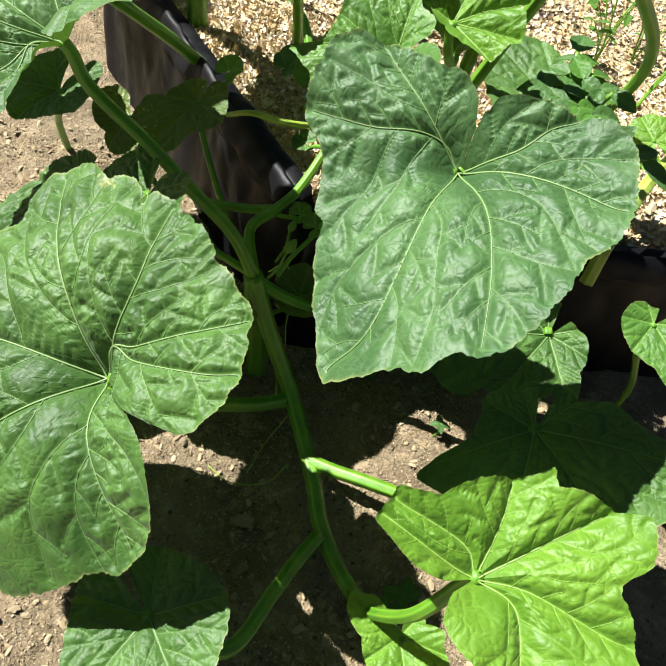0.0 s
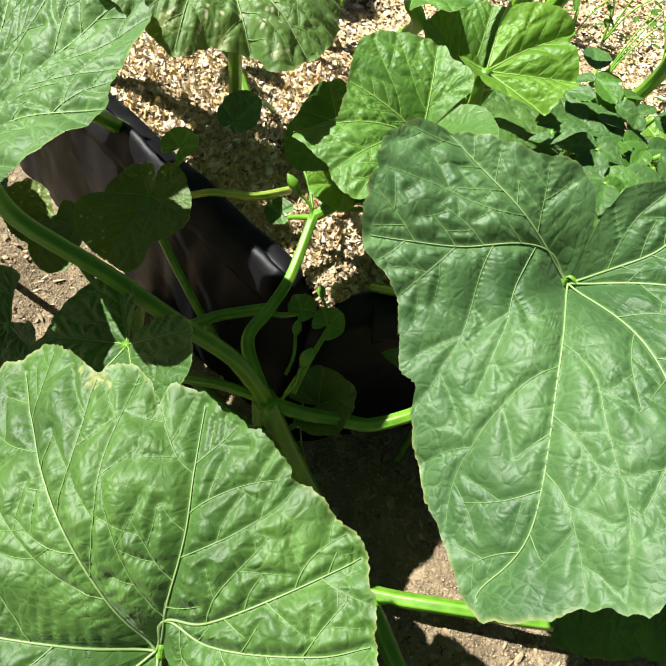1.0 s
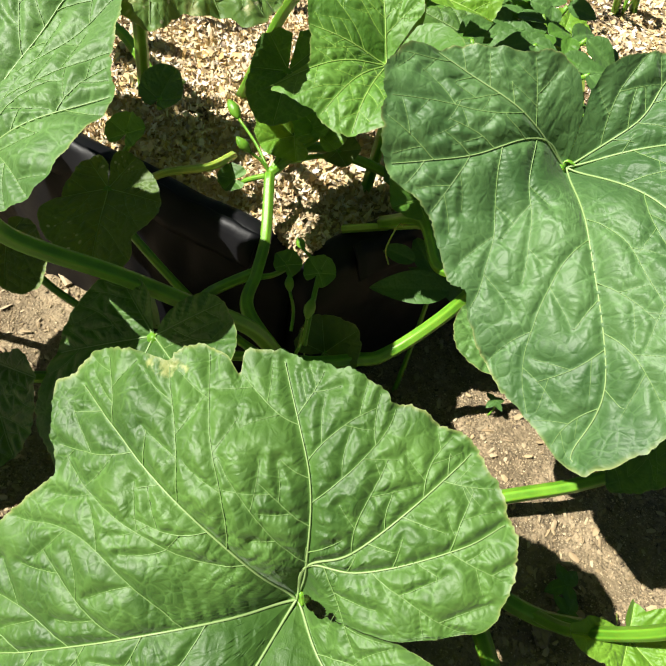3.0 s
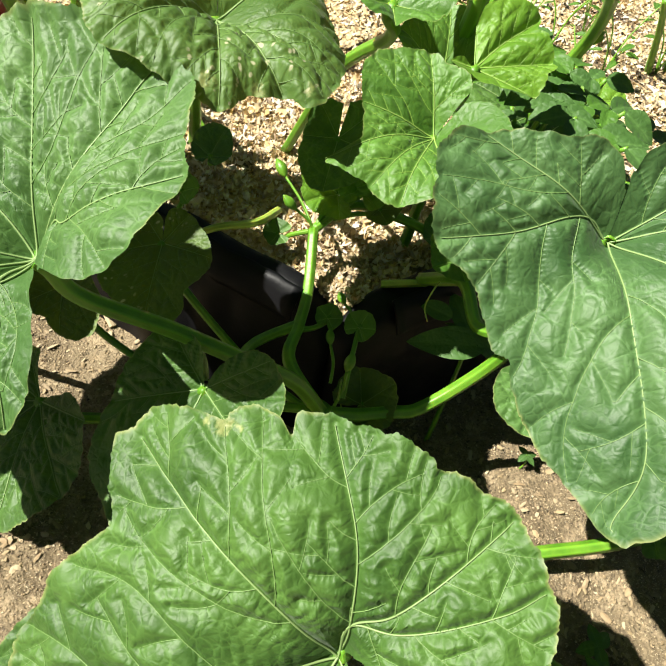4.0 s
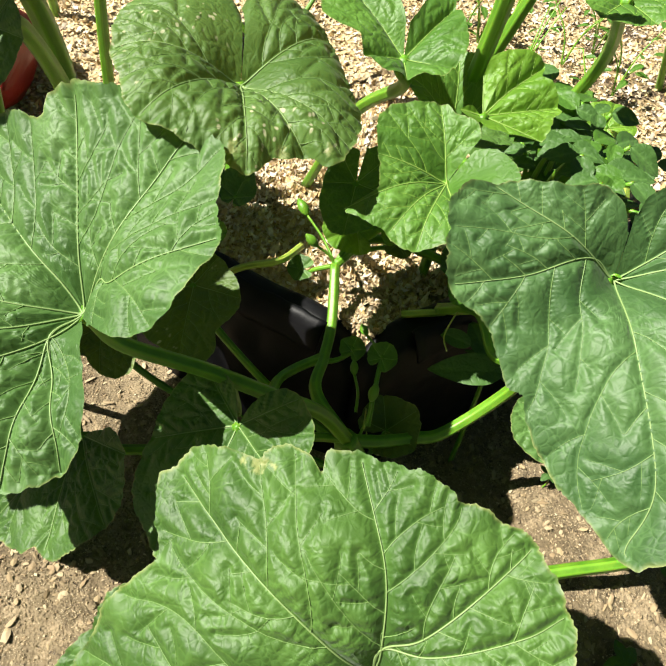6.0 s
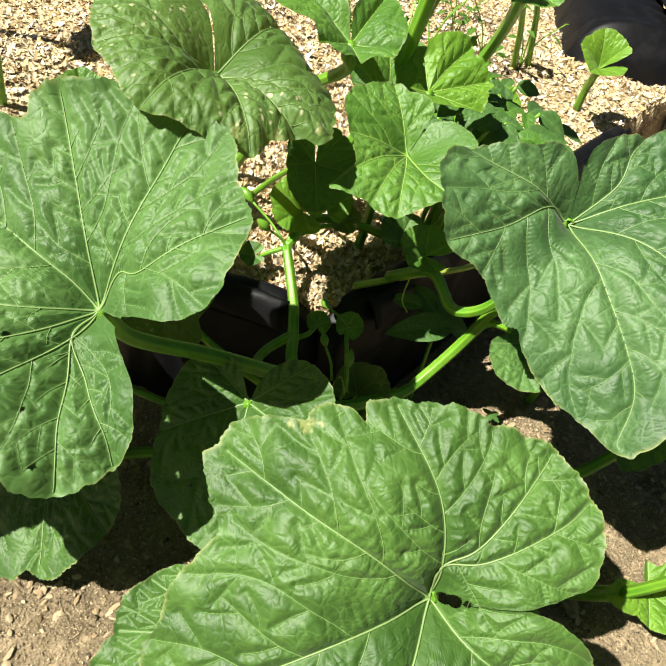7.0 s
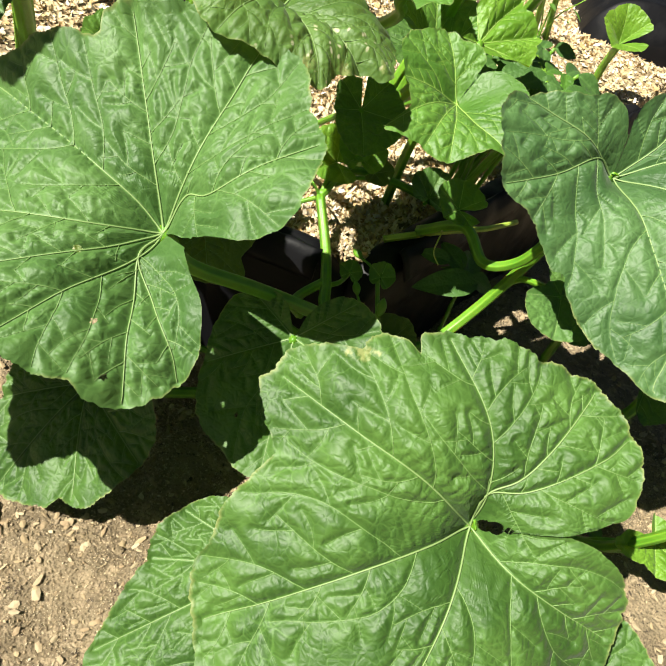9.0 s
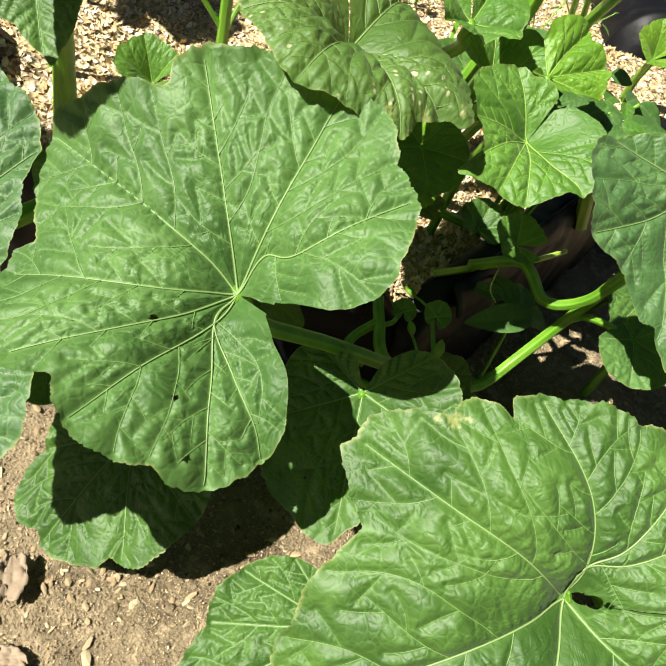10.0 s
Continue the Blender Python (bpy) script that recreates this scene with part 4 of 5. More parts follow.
# this leaf's lobes out of view are shaped to cast shade on the low leaf
squash_leaf(squash, (-0.3138, 0.7916, 0.33), (27.4, 3.6, -56.3),
    (0.012, 0, 0, 0, 0, 0),
    [(-1, 15.9), (5, 15.2), (12, 14.8), (20, 13.7), (25, 12.6), (32, 10.5), (40, 9.8), (53, 8.8), (70, 7.8), (115, 15.5), (124, 15.5), (134, 15.9), (139, 14.3), (143, 11.9), (153, 10.5), (165, 11.2), (178, 12.5), (187, 13.3), (197, 12.7), (207, 10.3), (225, 8), (285, 12.4), (302, 15.2), (316, 17.6), (328, 19.8), (340, 21.8)],
    [],
    BLUE, [(-0.05, 0.93, 0.19), (-0.12, 0.86, 0.28), (-0.2, 0.78, 0.36)], (0.008, 0.006), "squash leaf at the plant's flank", 38)
squash_leaf(squash, (0.19, 0.476, 0.311), (-19.5, -8.5, 101),
    (0.012, 0, 0, 0, 0, 0),
    [(170, 1.7), (217, 3.1), (270, 4.2), (298, 4.7), (313, 5.1), (340, 5.2), (363, 5.2), (379, 4.7), (404, 3.7), (425, 2), (499, 1.4)],
    [],
    BROAD, [(0.226, 0.544, 0.25), (0.224, 0.53, 0.27), (0.212, 0.50, 0.29)], (0.0036, 0.003), "small pale leaf tucked under a larger one", 39)
squash_leaf(squash, (0.3656, 0.5217, 0.25), (-19.8, -7.7, 126),
    (0.012, 0, 0, 0, 0, 0),
    [(180, 2.3), (274, 4.9), (291, 7.9), (305, 6.8), (334, 8.4), (351, 9.8), (352, 11.7), (359, 12.6), (373, 13.4), (384, 10.7), (395, 8.5), (455, 4.2), (503, 3.2)],
    [],
    MATURE, [(0.41, 0.51, 0.0), (0.405, 0.51, 0.12)], (0.006, 0.005), "deeply shaded squash leaf under the large one", 40)
squash_leaf(squash, (-0.215, 0.79, 0.21), (-18, 10, 150),
    (0.012, 0, 0, 0, 0, 0), lobed_rim(6.8, 5, 45), [],
    MATURE, [(-0.27, 0.93, 0.0), (-0.255, 0.87, 0.1)], (0.005, 0.004), "dark leaf in the shade of the broad leaf", 45)
squash_leaf(squash, (0.4722, 0.5431, 0.2748), (-29.8, 4.7, 151.3),
    (0.006, 0, 0, 0, 0, 0),
    [(-147, 2.3), (-93, 3.8), (-57, 5.9), (-34, 6.8), (-24, 4.9), (0, 4.1), (30, 3.6), (77, 3.3), (108, 3), (131, 2.4), (145, 1.7), (167, 1.6)],
    [],
    FRESH, [(0.60, 0.62, 0.0), (0.55, 0.58, 0.12), (0.49, 0.55, 0.22)], (0.004, 0.003), "small curled leaf before the grow bag", 41)
squash_leaf(squash, (0.2565, 0.2519, 0.1021), (1.6, 14.7, -120.5),
    (0.008, 0, 0, 0, 0, 0),
    [(-473, 1.5), (-458, 2.4), (-449, 3.2), (-422, 2.5), (-402, 4), (-386, 3.8), (-358, 5.4), (-328, 5.1), (-282, 4.5), (-249, 3.9), (-217, 3.6), (-190, 5.6), (-173, 6), (-172, 5.1), (-160, 4.3), (-149, 1.2)],
    [],
    YOUNG, [(0.225, 0.30, 0.05), (0.235, 0.285, 0.07)], (0.004, 0.003), "small toothed young leaf near the growing tip", 42, fold=0.006, ruffle=2.5)

# stems, shoots and buds round the crown
stem(squash, [CROWN, (0.046, 0.625, 0.207), (0.068, 0.658, 0.212), (0.091, 0.692, 0.222), (0.116, 0.746, 0.25)], 0.0062, 0.0050, "side_shoot")
stem(squash, [(-0.008, 0.612, 0.245), (0.016, 0.648, 0.213), (0.04, 0.662, 0.203), (0.068, 0.66, 0.212)], 0.0046, 0.0050, "side_shoot")
stem(squash, [(0.20, 0.66, 0.24), (0.203, 0.61, 0.285), (0.197, 0.567, 0.272), (0.203, 0.535, 0.30), (0.20, 0.515, 0.36)], 0.006, 0.005, "side_shoot", label="hooked green shoot")
stem(squash, [(0.170, 0.681, 0.220), (0.20, 0.662, 0.232), (0.235, 0.65, 0.235), (0.30, 0.635, 0.23), (0.36, 0.63, 0.225)], 0.0042, 0.003, "runner", PALE_STEM, "pale thin runner")
stem(squash, [(0.10, 0.80, 0.235), (0.06, 0.765, 0.255), (0.02, 0.764, 0.258), (-0.01, 0.775, 0.24)], 0.0042, 0.003, "runner", PALE_STEM, "pale thin runner")
stem(squash, [(0.116, 0.746, 0.25), (0.165, 0.76, 0.262), (0.22, 0.735, 0.25), (0.27, 0.70, 0.23)], 0.005, 0.005, "side_shoot")


def flower_bud(plant, foot, top, size, label=""):
    """A pointed green bud on a thin stalk."""
    a, b = Vector(foot), Vector(top)
    w = (b - a).normalized()
    v1, f1, r1 = tube_mesh([a - plant.location, a.lerp(b, 0.5) + Vector((0.003, 0, 0)) - plant.location, b - plant.location], 0.0016, 0.0014, 12, 8, 3, 0.1)
    ob = mesh_part("bud_stalk", v1, f1, STEM, plant, attrs={"rib": r1})
    c = b - plant.location
    v, n, sides = [], 14, 12
    side = w.cross(Vector((0.3, 0.5, 0.8))).normalized()
    up = w.cross(side)
    for i in range(n):
        t = i / (n - 1)
        r = size * 0.26 * math.sin(math.pi * min(1, t * 0.9 + 0.08)) ** 0.9
        for j in range(sides):
            q = 2 * math.pi * j / sides
            v.append(c + w * (t * size) + (side * math.cos(q) + up * math.sin(q)) * r * (1 + 0.12 * math.cos(5 * q)))
    mesh_part("flower_bud", v, [tuple(f) for f in grid_faces(n, sides, True)] + [tuple(range(sides))[::-1]], STEM, plant, label or "pointed green flower bud", attrs={"rib": [0.5] * len(v)})


flower_bud(squash, (0.116, 0.746, 0.25), (0.104, 0.800, 0.278), 0.022)
flower_bud(squash, (0.116, 0.746, 0.25), (0.099, 0.758, 0.270), 0.020)
flower_bud(squash, (0.114, 0.632, 0.228), (0.116, 0.660, 0.228), 0.016)
flower_bud(squash, (0.075, 0.578, 0.185), (0.089, 0.592, 0.215), 0.020)
flower_bud(squash, (0.08, 0.60, 0.19), (0.089, 0.628, 0.212), 0.016)

for place, normal, tip, radius, mat, foot, seed, text in [
    ((0.116, 0.627, 0.229), (-0.3, -0.4, 0.8), (0.4, 0.3, 0.1), 1.7, FRESH, [(0.085, 0.582, 0.188), (0.097, 0.600, 0.205)], 51, "small round shaded leaf"),
    ((0.097, 0.654, 0.219), (-0.2, -0.4, 0.9), (0.4, 0.4, 0.1), 1.5, FRESH, [(0.07, 0.655, 0.21), (0.082, 0.652, 0.212)], 52, "small round shaded leaf"),
    ((0.115, 0.588, 0.155), (-0.2, -0.3, 0.9), (0.6, 0.1, 0), 3.6, OLD, [(0.08, 0.578, 0.12), (0.1, 0.582, 0.135)], 53, "dull olive leaf low at the crown"),
    ((0.045, 0.545, 0.15), (-0.1, -0.5, 0.8), (0.2, -0.5, -0.2), 3.0, OLD, [(0.065, 0.575, 0.15), (0.055, 0.56, 0.15)], 54, "yellowing leaf below the crown"),
    ((0.203, 0.625, 0.297), (-0.2, -0.3, 0.9), (-0.3, 0.5, 0.1), 3.2, FRESH, [(0.203, 0.612, 0.285)], 55, "small new leaf on a shoot"),
    ((0.148, 0.765, 0.275), (-0.3, -0.4, 0.8), (-0.3, 0.4, 0.2), 4.0, YOUNG, [(0.118, 0.748, 0.25), (0.13, 0.755, 0.262)], 56, "yellow-green leaf in dappled light"),
    ((0.168, 0.752, 0.285), (-0.2, -0.4, 0.8), (0.3, 0.4, 0.1), 3.2, YOUNG, [(0.118, 0.748, 0.25), (0.145, 0.75, 0.268)], 57, "yellow-green leaf in dappled light"),
    ((0.182, 0.735, 0.272), (-0.2, -0.4, 0.9), (0.4, -0.1, -0.1), 2.2, OLD, [(0.14, 0.752, 0.255), (0.165, 0.745, 0.262)], 58, "yellow-green leaf in dappled light"),
    ((0.088, 0.768, 0.232), (-0.3, -0.3, 0.9), (-0.5, 0.3, 0), 1.7, MATURE, [(0.114, 0.75, 0.245), (0.10, 0.76, 0.235)], 59, "small leaf at the tip of a shoot"),
    ((0.250, 0.697, 0.245), (-0.1, -0.3, 0.9), (0.4, 0.3, 0), 3.4, MATURE, [(0.26, 0.71, 0.235), (0.256, 0.703, 0.238)], 60, "dark small leaf lying on shavings"),
    ((-0.012, 0.775, 0.298), (-0.3, -0.3, 0.9), (0.4, 0.5, 0.2), 1.9, FRESH, [(-0.03, 0.755, 0.25), (-0.022, 0.765, 0.275)], 61, "curled pale young leaf"),
]:
    squash_leaf(squash, place, facing(normal, tip), (0.10 * radius / 10, 0, 0, -0.25, 0.1, 0.05), lobed_rim(radius, 5, seed), [], mat, foot, (0.0026, 0.002), text, seed, 0.1)

small_leaf(squash, (-0.044, 0.588, 0.262), (-0.058, 0.600, 0.287), (-0.6, -0.5, 0.6), 0.013, PALE_LEAF, 0.5, label="pale folded young leaf catching the sun", stalk=[(-0.03, 0.575, 0.245)])

# the weed with pointed leaves before the second bag
weed = plant_at("weed", (0.238, 0.592, 0.0), "young broad-leaved weed with pointed leaves", "weed")
stem(weed, [(0.238, 0.592, 0.0), (0.236, 0.594, 0.11), (0.234, 0.598, 0.212)], 0.003, 0.002, "stem")
for foot, tip, normal, w in [((0.242, 0.582, 0.208), (0.173, 0.617, 0.205), (-0.2, -0.4, 0.9), 0.034), ((0.214, 0.613, 0.227), (0.187, 0.635, 0.243), (-0.4, -0.3, 0.8), 0.019), ((0.232, 0.602, 0.214), (0.232, 0.642, 0.236), (-0.3, -0.3, 0.9), 0.026), ((0.236, 0.598, 0.212), (0.214, 0.613, 0.227), (-0.3, -0.3, 0.9), 0.008), ((0.236, 0.596, 0.213), (0.270, 0.622, 0.222), (0, -0.3, 0.9), 0.028), ((0.238, 0.594, 0.21), (0.262, 0.562, 0.205), (-0.1, -0.4, 0.9), 0.026)]:
    small_leaf(weed, foot, tip, normal, w, BROAD, 0.25)


def seedling(foot, height, spread, label, seed, material=FRESH):
    rng = np.random.default_rng(seed)
    x, y = foot
    z = float(ground_height(np.array([x]), np.array([y]))[0]) - 0.002
    foot = (x, y, z)
    ob = plant_at("seedling", foot, label, "seedling")
    stem(ob, [foot, (x + 0.003, y, z + height * 0.5), (x, y + 0.003, z + height)], 0.0012, 0.0009, "stem", sides=8, count=14)
    for k in range(4):
        a = k * 1.57 + rng.uniform(-0.4, 0.4)
        small_leaf(ob, (x, y + 0.003, z + height), (x + spread * math.cos(a), y + 0.003 + spread * math.sin(a), z + height + 0.004), (0.1 * math.cos(a), 0.1 * math.sin(a), 1), spread * 0.62, material, 0.12)
    return ob


seedling((0.318, 0.512), 0.03, 0.014, "tiny seedling with rounded leaflets in bare soil", 71, BROAD)
seedling((0.285, 0.312), 0.022, 0.024, "small weed seedling in the shade of a leaf", 72)
seedling((0.262, 0.29), 0.03, 0.02, "small weed seedling in the shade of a leaf", 74)


# ---- potato plant ----
potato = plant_at("potato_plant", (0.33, 0.72, 0.2), "bushy potato plant with small oval leaflets", "potato plant")
rng = np.random.default_rng(81)
# the last six, lower tops are added to shade the ground on the right
for top, lean in [((0.346, 0.767, 0.42), 0.0), ((0.356, 0.725, 0.42), 0.01), ((0.371, 0.699, 0.42), 0.0), ((0.291, 0.646, 0.42), 0.0), ((0.279, 0.606, 0.42), 0.01), ((0.348, 0.646, 0.42), 0.0), ((0.309, 0.599, 0.42), 0.0), ((0.271, 0.59, 0.415), 0.0), ((0.32, 0.70, 0.40), 0.0), ((0.36, 0.68, 0.36), 0.0), ((0.33, 0.64, 0.35), 0.0), ((0.40, 0.72, 0.37), 0.0), ((0.38, 0.61, 0.36), 0.0), ((0.42, 0.66, 0.38), 0.0), ((0.33, 0.76, 0.36), 0.0)]:
    top = Vector(top)
    root = Vector((0.33, 0.72, 0.2)) + Vector((rng.uniform(-0.02, 0.02), rng.uniform(-0.02, 0.02), 0))
    mid = root.lerp(top, 0.5) + Vector((0, 0, 0.05))
    stem(potato, [root, mid, top], 0.0032, 0.002, "stem", sides=10, count=20)
    out = (top - mid).normalized()
    flat = Vector((out.x, out.y, 0)).normalized()
    across = Vector((-flat.y, flat.x, 0))
    for k, (d, s) in enumerate([(0.0, 0), (0.012, 1), (0.012, -1), (0.032, 1), (0.034, -1), (0.05, 1), (0.052, -1)]):
        b = top - flat * d + Vector((0, 0, -0.3 * d))
        size = rng.uniform(0.022, 0.034) * (1.15 if s == 0 else 1)
        way = (flat * (1 if s == 0 else 0.35) + across * s + Vector((0, 0, rng.uniform(-0.15, 0.25)))).normalized()
        small_leaf(potato, b, b + way * size, (rng.uniform(-0.4, 0.1), rng.uniform(-0.5, 0.1), 1), size * 0.68, BROAD if rng.uniform() < 0.75 else FRESH, 0.22)

# ---- rear stalks and shoots ----
for pts, r, text in [
    ([(-0.10, 1.03, 0.19), (-0.101, 1.002, 0.376), (-0.15, 0.94, 0.52), (-0.262, 0.87, 0.558)], (0.011, 0.009), "tall ribbed leaf stalk"),
    ([(-0.185, 1.06, 0.19), (-0.175, 1.04, 0.32), (-0.16, 1.0, 0.52)], (0.010, 0.008), "tall ribbed leaf stalk"),
    ([(-0.03, 1.22, 0.2), (-0.025, 1.2, 0.36), (-0.01, 1.17, 0.58)], (0.008, 0.007), "tall ribbed leaf stalk"),
    ([(0.255, 0.83, 0.2), (0.237, 0.754, 0.44), (0.225, 0.71, 0.66)], (0.008, 0.0065), "tall ribbed leaf stalk"),
    ([(0.25, 0.85, 0.2), (0.285, 0.80, 0.42), (0.33, 0.76, 0.62)], (0.007, 0.006), "tall ribbed leaf stalk"),
    ([(0.20, 1.18, 0.2), (0.20, 1.17, 0.36), (0.21, 1.15, 0.60)], (0.008, 0.007), "tall ribbed leaf stalk"),
    ([(0.908, 1.047, 0.200), (0.863, 1.032, 0.280), (0.818, 1.017, 0.340)], (0.006, 0.005), "thin upright leaf stalk"),
    ([(0.951, 1.043, 0.200), (0.910, 1.034, 0.280), (0.869, 1.024, 0.340)], (0.006, 0.005), "thin upright leaf stalk"),
    ([(0.21, 1.19, 0.24), (0.26, 1.2, 0.31), (0.31, 1.22, 0.36)], (0.004, 0.003), "thin forked stalk"),
    ([(0.20, 1.175, 0.25), (0.16, 1.2, 0.31), (0.12, 1.22, 0.36)], (0.004, 0.003), "thin forked stalk"),
]:
    stem(rear, pts, *r, "petiole", label=text)
for place, normal, tip, radius, mat, foot, seed, text in [
    ((0.215, 0.735, 0.40), (-0.1, -0.2, 1), (0.2, 0.5, 0), 5.5, FRESH, [(0.24, 0.85, 0.2), (0.22, 0.78, 0.32)], 92, "fresh leaf among upright stalks"),
    ((0.850, 0.847, 0.300), (-0.4, -0.3, 0.8), (-0.4, 0.5, 0.1), 5.0, YOUNG, [(0.900, 0.877, 0.2), (0.880, 0.867, 0.25)], 99, "yellow-green leaf beside a black bag"),
    ((0.04, 1.085, 0.245), (-0.2, -0.3, 0.9), (-0.6, 0.5, 0), 4.5, FRESH, [(0.08, 1.0, 0.2), (0.06, 1.05, 0.23)], 93, "folded young leaf on the mulch"),
    # the next four leaves stay out of view, added to shade bag and mulch
    ((-0.16, 1.0, 0.50), (-0.3, -0.3, 0.9), (-0.4, -0.3, 0), 8.5, MATURE, None, 94, "unseen broad leaf on a tall stalk, added for shade"),
    ((-0.262, 0.868, 0.56), (-0.3, 0.0, 1), (0.2, -0.5, 0), 7.0, MATURE, None, 95, "unseen broad leaf on a tall stalk, added for shade"),
    ((-0.37, 1.12, 0.36), (-0.3, 0.0, 1), (0.4, 0.3, 0), 11.0, MATURE, [(-0.27, 1.32, 0.19), (-0.33, 1.22, 0.31)], 98, "unseen broad leaf on a tall stalk, added for shade"),
    ((-0.10, 1.42, 0.55), (-0.2, 0.0, 1), (0.4, 0.3, 0), 10.0, MATURE, [(-0.06, 1.52, 0.2), (-0.08, 1.48, 0.4)], 96, "unseen broad leaf on a tall stalk, added for shade"),
]:
    squash_leaf(rear, place, facing(normal, tip), (0.12 * radius / 10, 0, 0, -0.12, 0.06, 0.04), lobed_rim(radius, 5, seed), [], mat, foot, (0.007, 0.0055), text, seed, 0.08)

# bright shoot beside the second bag
stem(squash, [(0.46, 0.665, 0.20), (0.465, 0.69, 0.26), (0.50, 0.75, 0.30), (0.56, 0.83, 0.30)], 0.009, 0.008, "side_shoot", PALE_STEM, "thick pale sunlit shoot")
squash_leaf(squash, (0.505, 0.80, 0.325), facing((-0.4, -0.4, 0.8), (-0.3, 0.6, 0.2)), (0.004, 0, 0, -0.2, 0.2, 0), lobed_rim(4.2, 5, 97), [], YOUNG, [(0.52, 0.78, 0.305)], (0.003, 0.0025), "narrow yellow-green young leaf", 97, 0.15)

# ---- tendrils ----
for pts in [
    [(0.075, 0.575, 0.2), (0.092, 0.60, 0.19), (0.11, 0.62, 0.13), (0.108, 0.59, 0.10), (0.113, 0.563, 0.08), (0.109, 0.54, 0.07), (0.112, 0.51, 0.06)],
    [(0.14, 0.512, 0.05), (0.125, 0.49, 0.03), (0.109, 0.463, 0.02), (0.095, 0.427, 0.015)],
    [(0.14, 0.44, 0.03), (0.12, 0.42, 0.015), (0.08, 0.415, 0.01), (0.05, 0.43, 0.012)],
    [(0.21, 0.64, 0.25), (0.19, 0.625, 0.27), (0.175, 0.615, 0.255), (0.17, 0.60, 0.25)],
    [(0.26, 0.265, 0.06), (0.285, 0.275, 0.04), (0.30, 0.262, 0.03), (0.32, 0.27, 0.015)],
]:
    stem(squash, pts, 0.0009, 0.0006, "tendril", PALE_STEM, "thin wiry tendril", sides=6, count=60, ribs=1, depth=0.0)

# ---- loose things on the ground ----
def dry_leaf(place, size, label, seed):
    """A curled dead leaf lying on the soil."""
    verts = []
    for i in range(16):
        for j in range(12):
            p, q = i / 15 * 2 - 1, j / 11 * 2 - 1
            r = 1 - 0.55 * abs(noise.noise((p * 2.5, q * 2.5, seed)))
            w = math.sqrt(max(0.05, 1 - 0.8 * p * p))
            verts.append((p * size * r, q * size * 0.65 * w * r, size * (0.16 * q * q + 0.22 * noise.noise((p * 3, q * 3, seed + 2)) + 0.10)))
    ob = mesh_part("dry_leaf", verts, grid_faces(16, 12), DEAD)
    ob.matrix_world = pose(*place, 8, 6, 60 * seed)
    ob.modifiers.new("thick", "SOLIDIFY").thickness = 0.0012
    return tagged(ob, label, "dead leaf", "dead leaves")


DEAD = chip_material("dead_leaf", [(0.26, 0.19, 0.125), (0.34, 0.26, 0.18)])
dry_leaf((-0.318, 0.686, 0.012), 0.026, "pale curled dead leaf on dry soil", 1)
dry_leaf((-0.345, 0.618, 0.010), 0.018, "pale broken dead leaf on dry soil", 2)
dry_leaf((0.10, 0.372, 0.008), 0.014, "small dead leaf by the vine", 3)
dry_leaf((0.235, 0.29, 0.008), 0.014, "small dead leaf by the vine", 4)
dry_leaf((0.259, 0.547, 0.006), 0.011, "pale dry husk on shaded soil", 5)
dry_leaf((-0.02, 0.43, 0.008), 0.013, "small dead leaf under the squash leaves", 6)

v, f, r = tube_mesh([(-0.09, 0.945, 0.035), (-0.084, 0.915, 0.018), (-0.078, 0.885, 0.006)], 0.006, 0.005, 16, 9, 2, 0.2)
tagged(mesh_part("wood_stick", v, f, STRAW, smooth=False), "short weathered wooden stick stuck in soil", "stick")


def clod(place, size, seed):
    bm = bmesh.new()
    bmesh.ops.create_icosphere(bm, subdivisions=3, radius=size)
    for p in bm.verts:
        k = 1 + 0.35 * noise.noise(p.co * (1.2 / size) + Vector((seed, 0, 0))) + 0.15 * noise.noise(p.co * (4 / size))
        p.co = Vector((p.co.x * k, p.co.y * k, p.co.z * k * 0.6))
    me = bpy.data.meshes.new("soil_clod")
    bm.to_mesh(me)
    bm.free()
    me.materials.append(SOIL)
    ob = new("soil_clod", me)
    ob.location = place
    return tagged(ob, "rough crumbly lump of dry soil", "soil clod", "soil clods")


rng = np.random.default_rng(99)
for k in range(40):
    x, y = rng.uniform(-0.45, 0.5), rng.uniform(0.2, 0.9)
    if behind(np.array([x]), np.array([y]))[0] < -0.02:
        size = rng.uniform(0.003, 0.007)
        clod((x, y, float(ground_height(np.array([x]), np.array([y]))[0]) + size * 0.25), size, k)


# ---- weeds on the mulch ----
rng = np.random.default_rng(111)
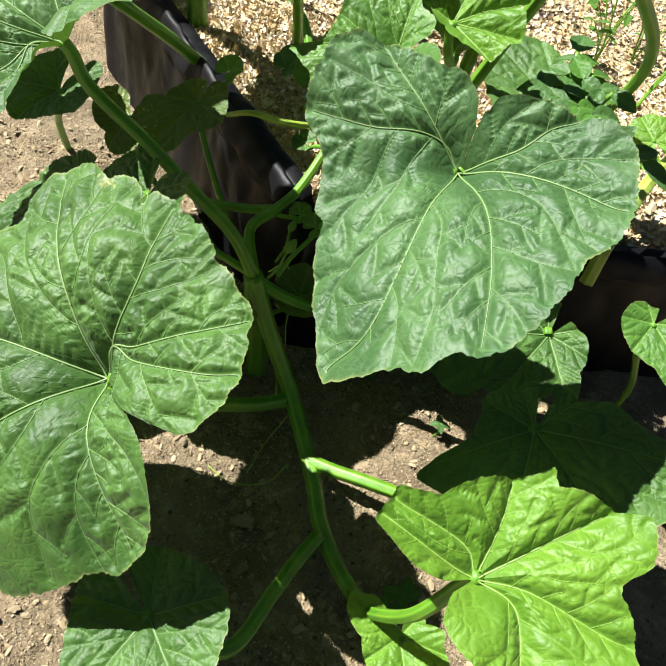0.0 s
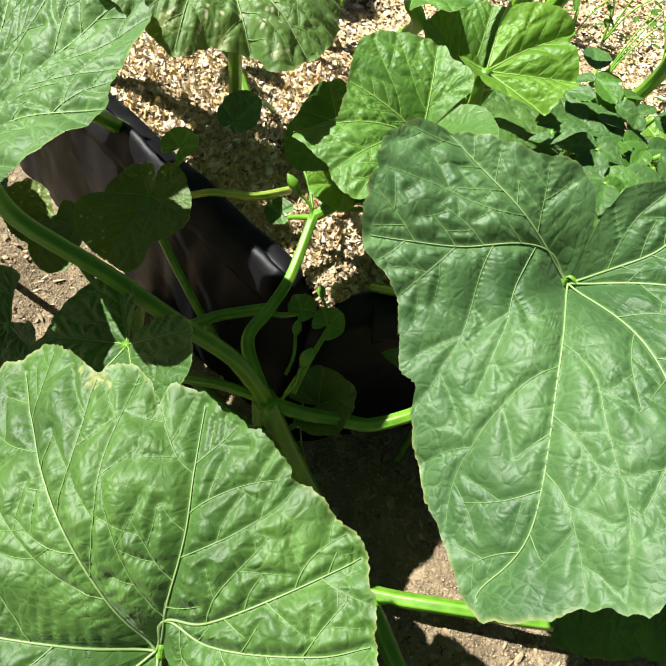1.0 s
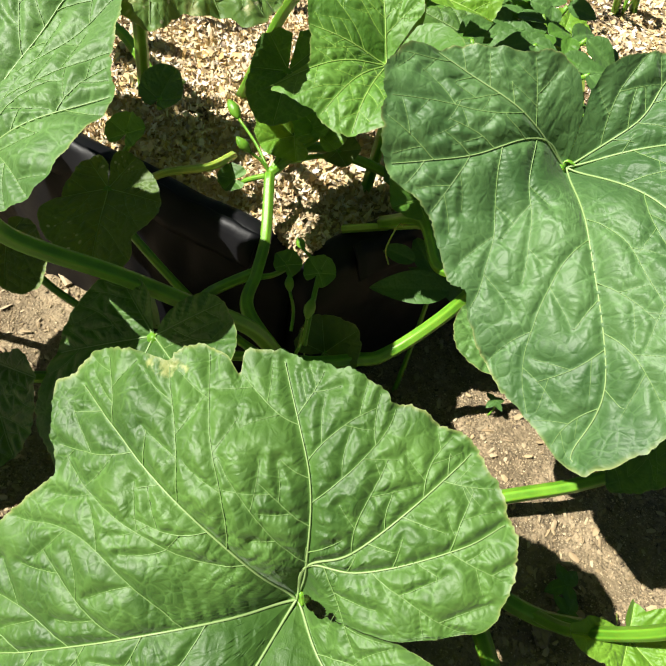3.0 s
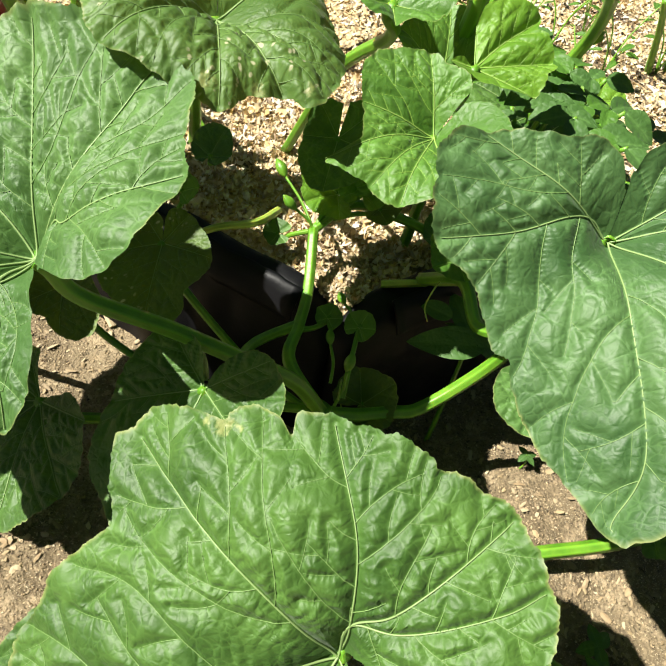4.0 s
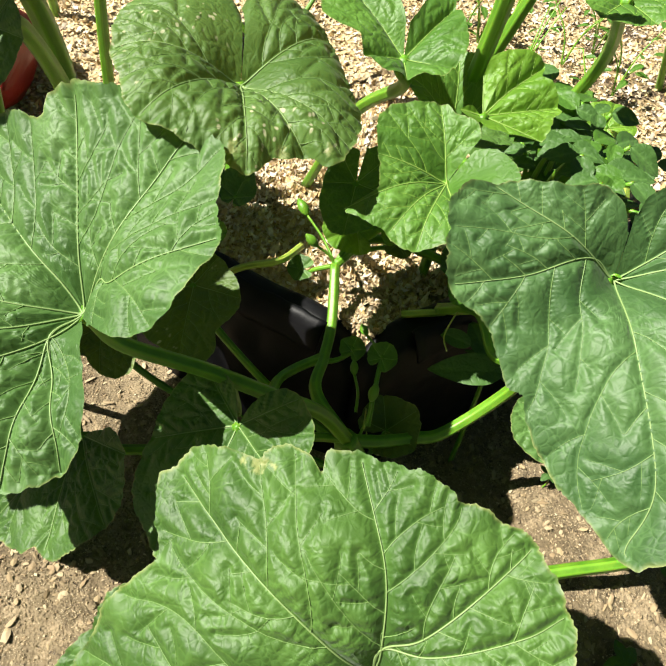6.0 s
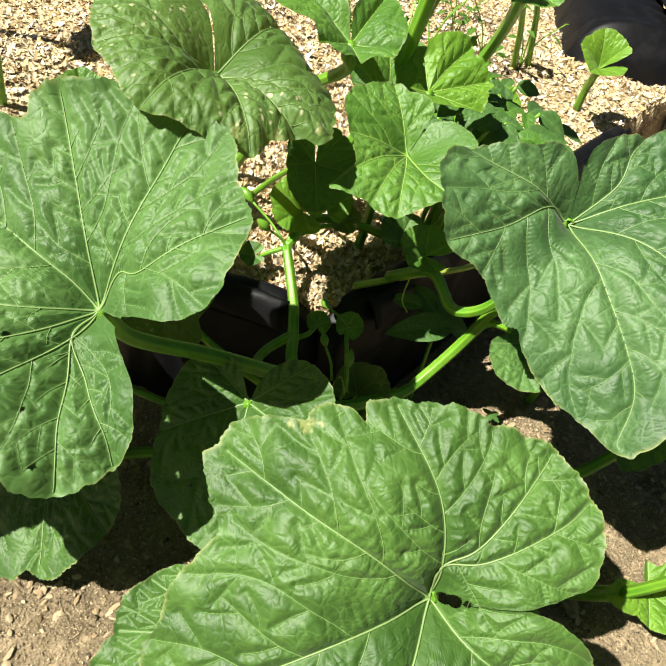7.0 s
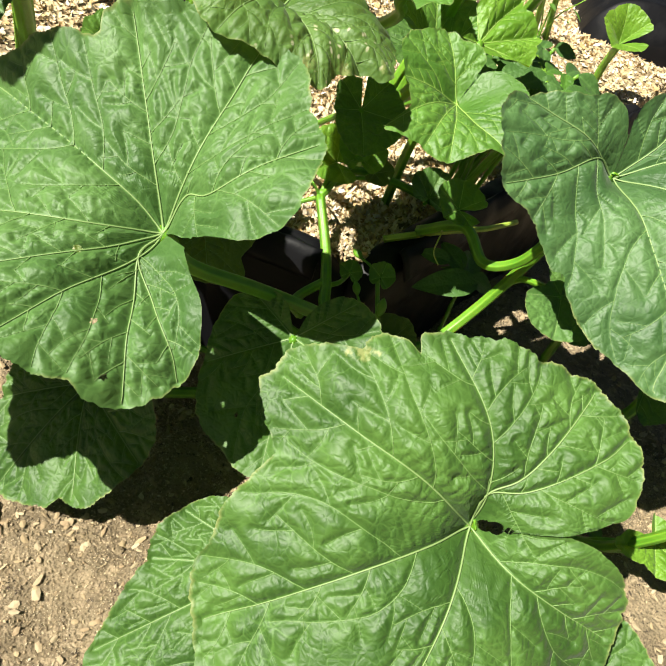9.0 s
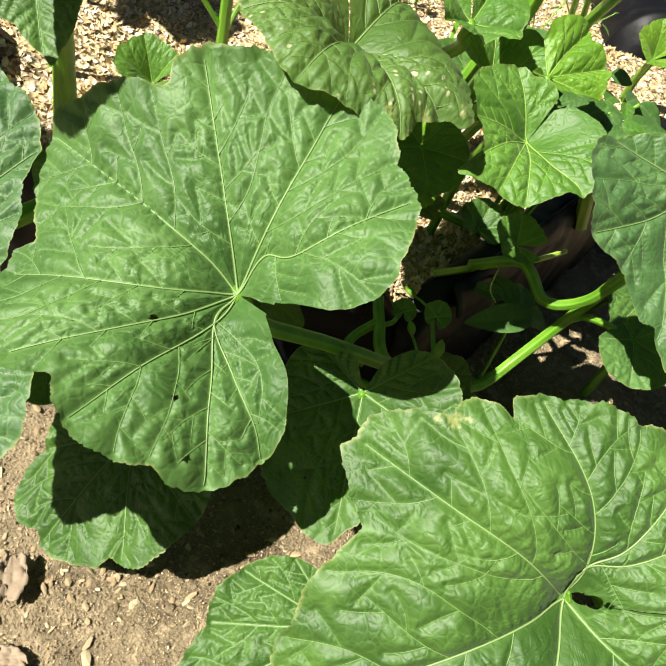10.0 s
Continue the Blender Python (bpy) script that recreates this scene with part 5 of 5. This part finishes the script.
for place in [(0.62, 1.34), (0.62, 1.10), (0.57, 1.22), (0.80, 1.05), (0.88, 1.20), (0.78, 1.17), (0.70, 1.02), (0.66, 1.28), (0.74, 1.30), (0.92, 1.04)]:
    x, y = place
    z = float(ground_height(np.array([x]), np.array([y]))[0])
    ob = plant_at("weed", (x, y, z), "thin-stemmed weed growing through wood shavings", "weed")
    for k in range(int(rng.integers(3, 6))):
        h, a = rng.uniform(0.07, 0.17), rng.uniform(0, 6.28)
        tx, ty = x + 0.5 * h * math.cos(a), y + 0.5 * h * math.sin(a)
        pts = [Vector((x, y, z)), Vector((x + 0.15 * h * math.cos(a), y + 0.15 * h * math.sin(a), z + 0.55 * h)), Vector((tx, ty, z + h))]
        stem(ob, pts, 0.0016, 0.0009, "stem", sides=6, count=12)
        for q in (0.5, 0.75, 1.0):
            b = pts[0].lerp(pts[2], q) + Vector((0, 0, 0.05 * h * (1 - q)))
            c = a + rng.uniform(-1.6, 1.6)
            l = rng.uniform(0.018, 0.032)
            small_leaf(ob, b, b + Vector((l * math.cos(c), l * math.sin(c), rng.uniform(-0.004, 0.01))), (0.2 * rng.normal(), 0.2 * rng.normal(), 1), l * 0.45, FRESH, 0.2)

# ---- bags further off ----
grow_bag("grow_bag", (1.24, 0.80), (1.56, 1.09), 0.30, 0.30, "black plastic grow bag lying on the mulch", 21)


def printed_bag(start, end, depth, height, seed):
    """A plump red printed plastic bag with a pale square badge."""
    a, b = np.array(start, float), np.array(end, float)
    length = np.linalg.norm(b - a)
    u = (b - a) / length
    v = np.array((-u[1], u[0]))
    bag = new("potting_soil_bag")
    bag.location = (*a, 0.18)
    bpy.context.view_layer.update()
    n, k, verts = 60, 40, []
    for i in range(n):
        s = i / (n - 1)
        e = max(0.02, 1 - abs(2 * s - 1) ** 6) ** 0.5
        for j in range(k):
            q = 2 * math.pi * j / k
            c = 0.012 * noise.noise((s * 9, math.cos(q) * 2, seed)) + 0.006 * noise.noise((s * 26, q * 3, seed))
            p = u * s * length + v * (0.5 * depth + (0.5 * depth + c) * math.cos(q))
            verts.append((p[0], p[1], height * 0.5 + (height * 0.5 + c) * math.sin(q) * e))
    faces = [tuple(f) for f in grid_faces(n, k, True)] + [tuple(range(k))[::-1], tuple(range((n - 1) * k, n * k))]
    mesh_part("body", verts, faces, RED, bag, attrs={"low": [0.0] * len(verts)})
    for at, wide, tall, name in [((0.50, 0.62), 0.10, 0.012, "print_bar"), ((0.50, 0.50), 0.13, 0.018, "print_bar"), ((0.50, 0.38), 0.09, 0.012, "print_bar")]:
        c = u * at[0] * length
        q = math.pi - 0.2 - at[1]
        o = v * (0.5 * depth + (0.5 * depth + 0.016) * math.cos(q))
        zc = height * 0.5 + (height * 0.5 + 0.016) * math.sin(q)
        vs = []
        for i in range(9):
            for j in range(3):
                w = (i / 8 - 0.5) * wide
                vs.append((c[0] + u[0] * w + o[0], c[1] + u[1] * w + o[1], zc + (j / 2 - 0.5) * tall))
        bar = mesh_part(name, vs, grid_faces(9, 3), PRINT, bag, "faded pale print")
        bar.modifiers.new("thick", "SOLIDIFY").thickness = 0.001
    return tagged(bag, "red printed plastic bag of potting soil", "soil bag")


PRINT = plastic_material("pale_print", (0.60, 0.42, 0.36), (0.45, 0.30, 0.25), 0.45)
printed_bag((-0.44, 1.30), (-0.165, 1.175), 0.18, 0.15, 3)
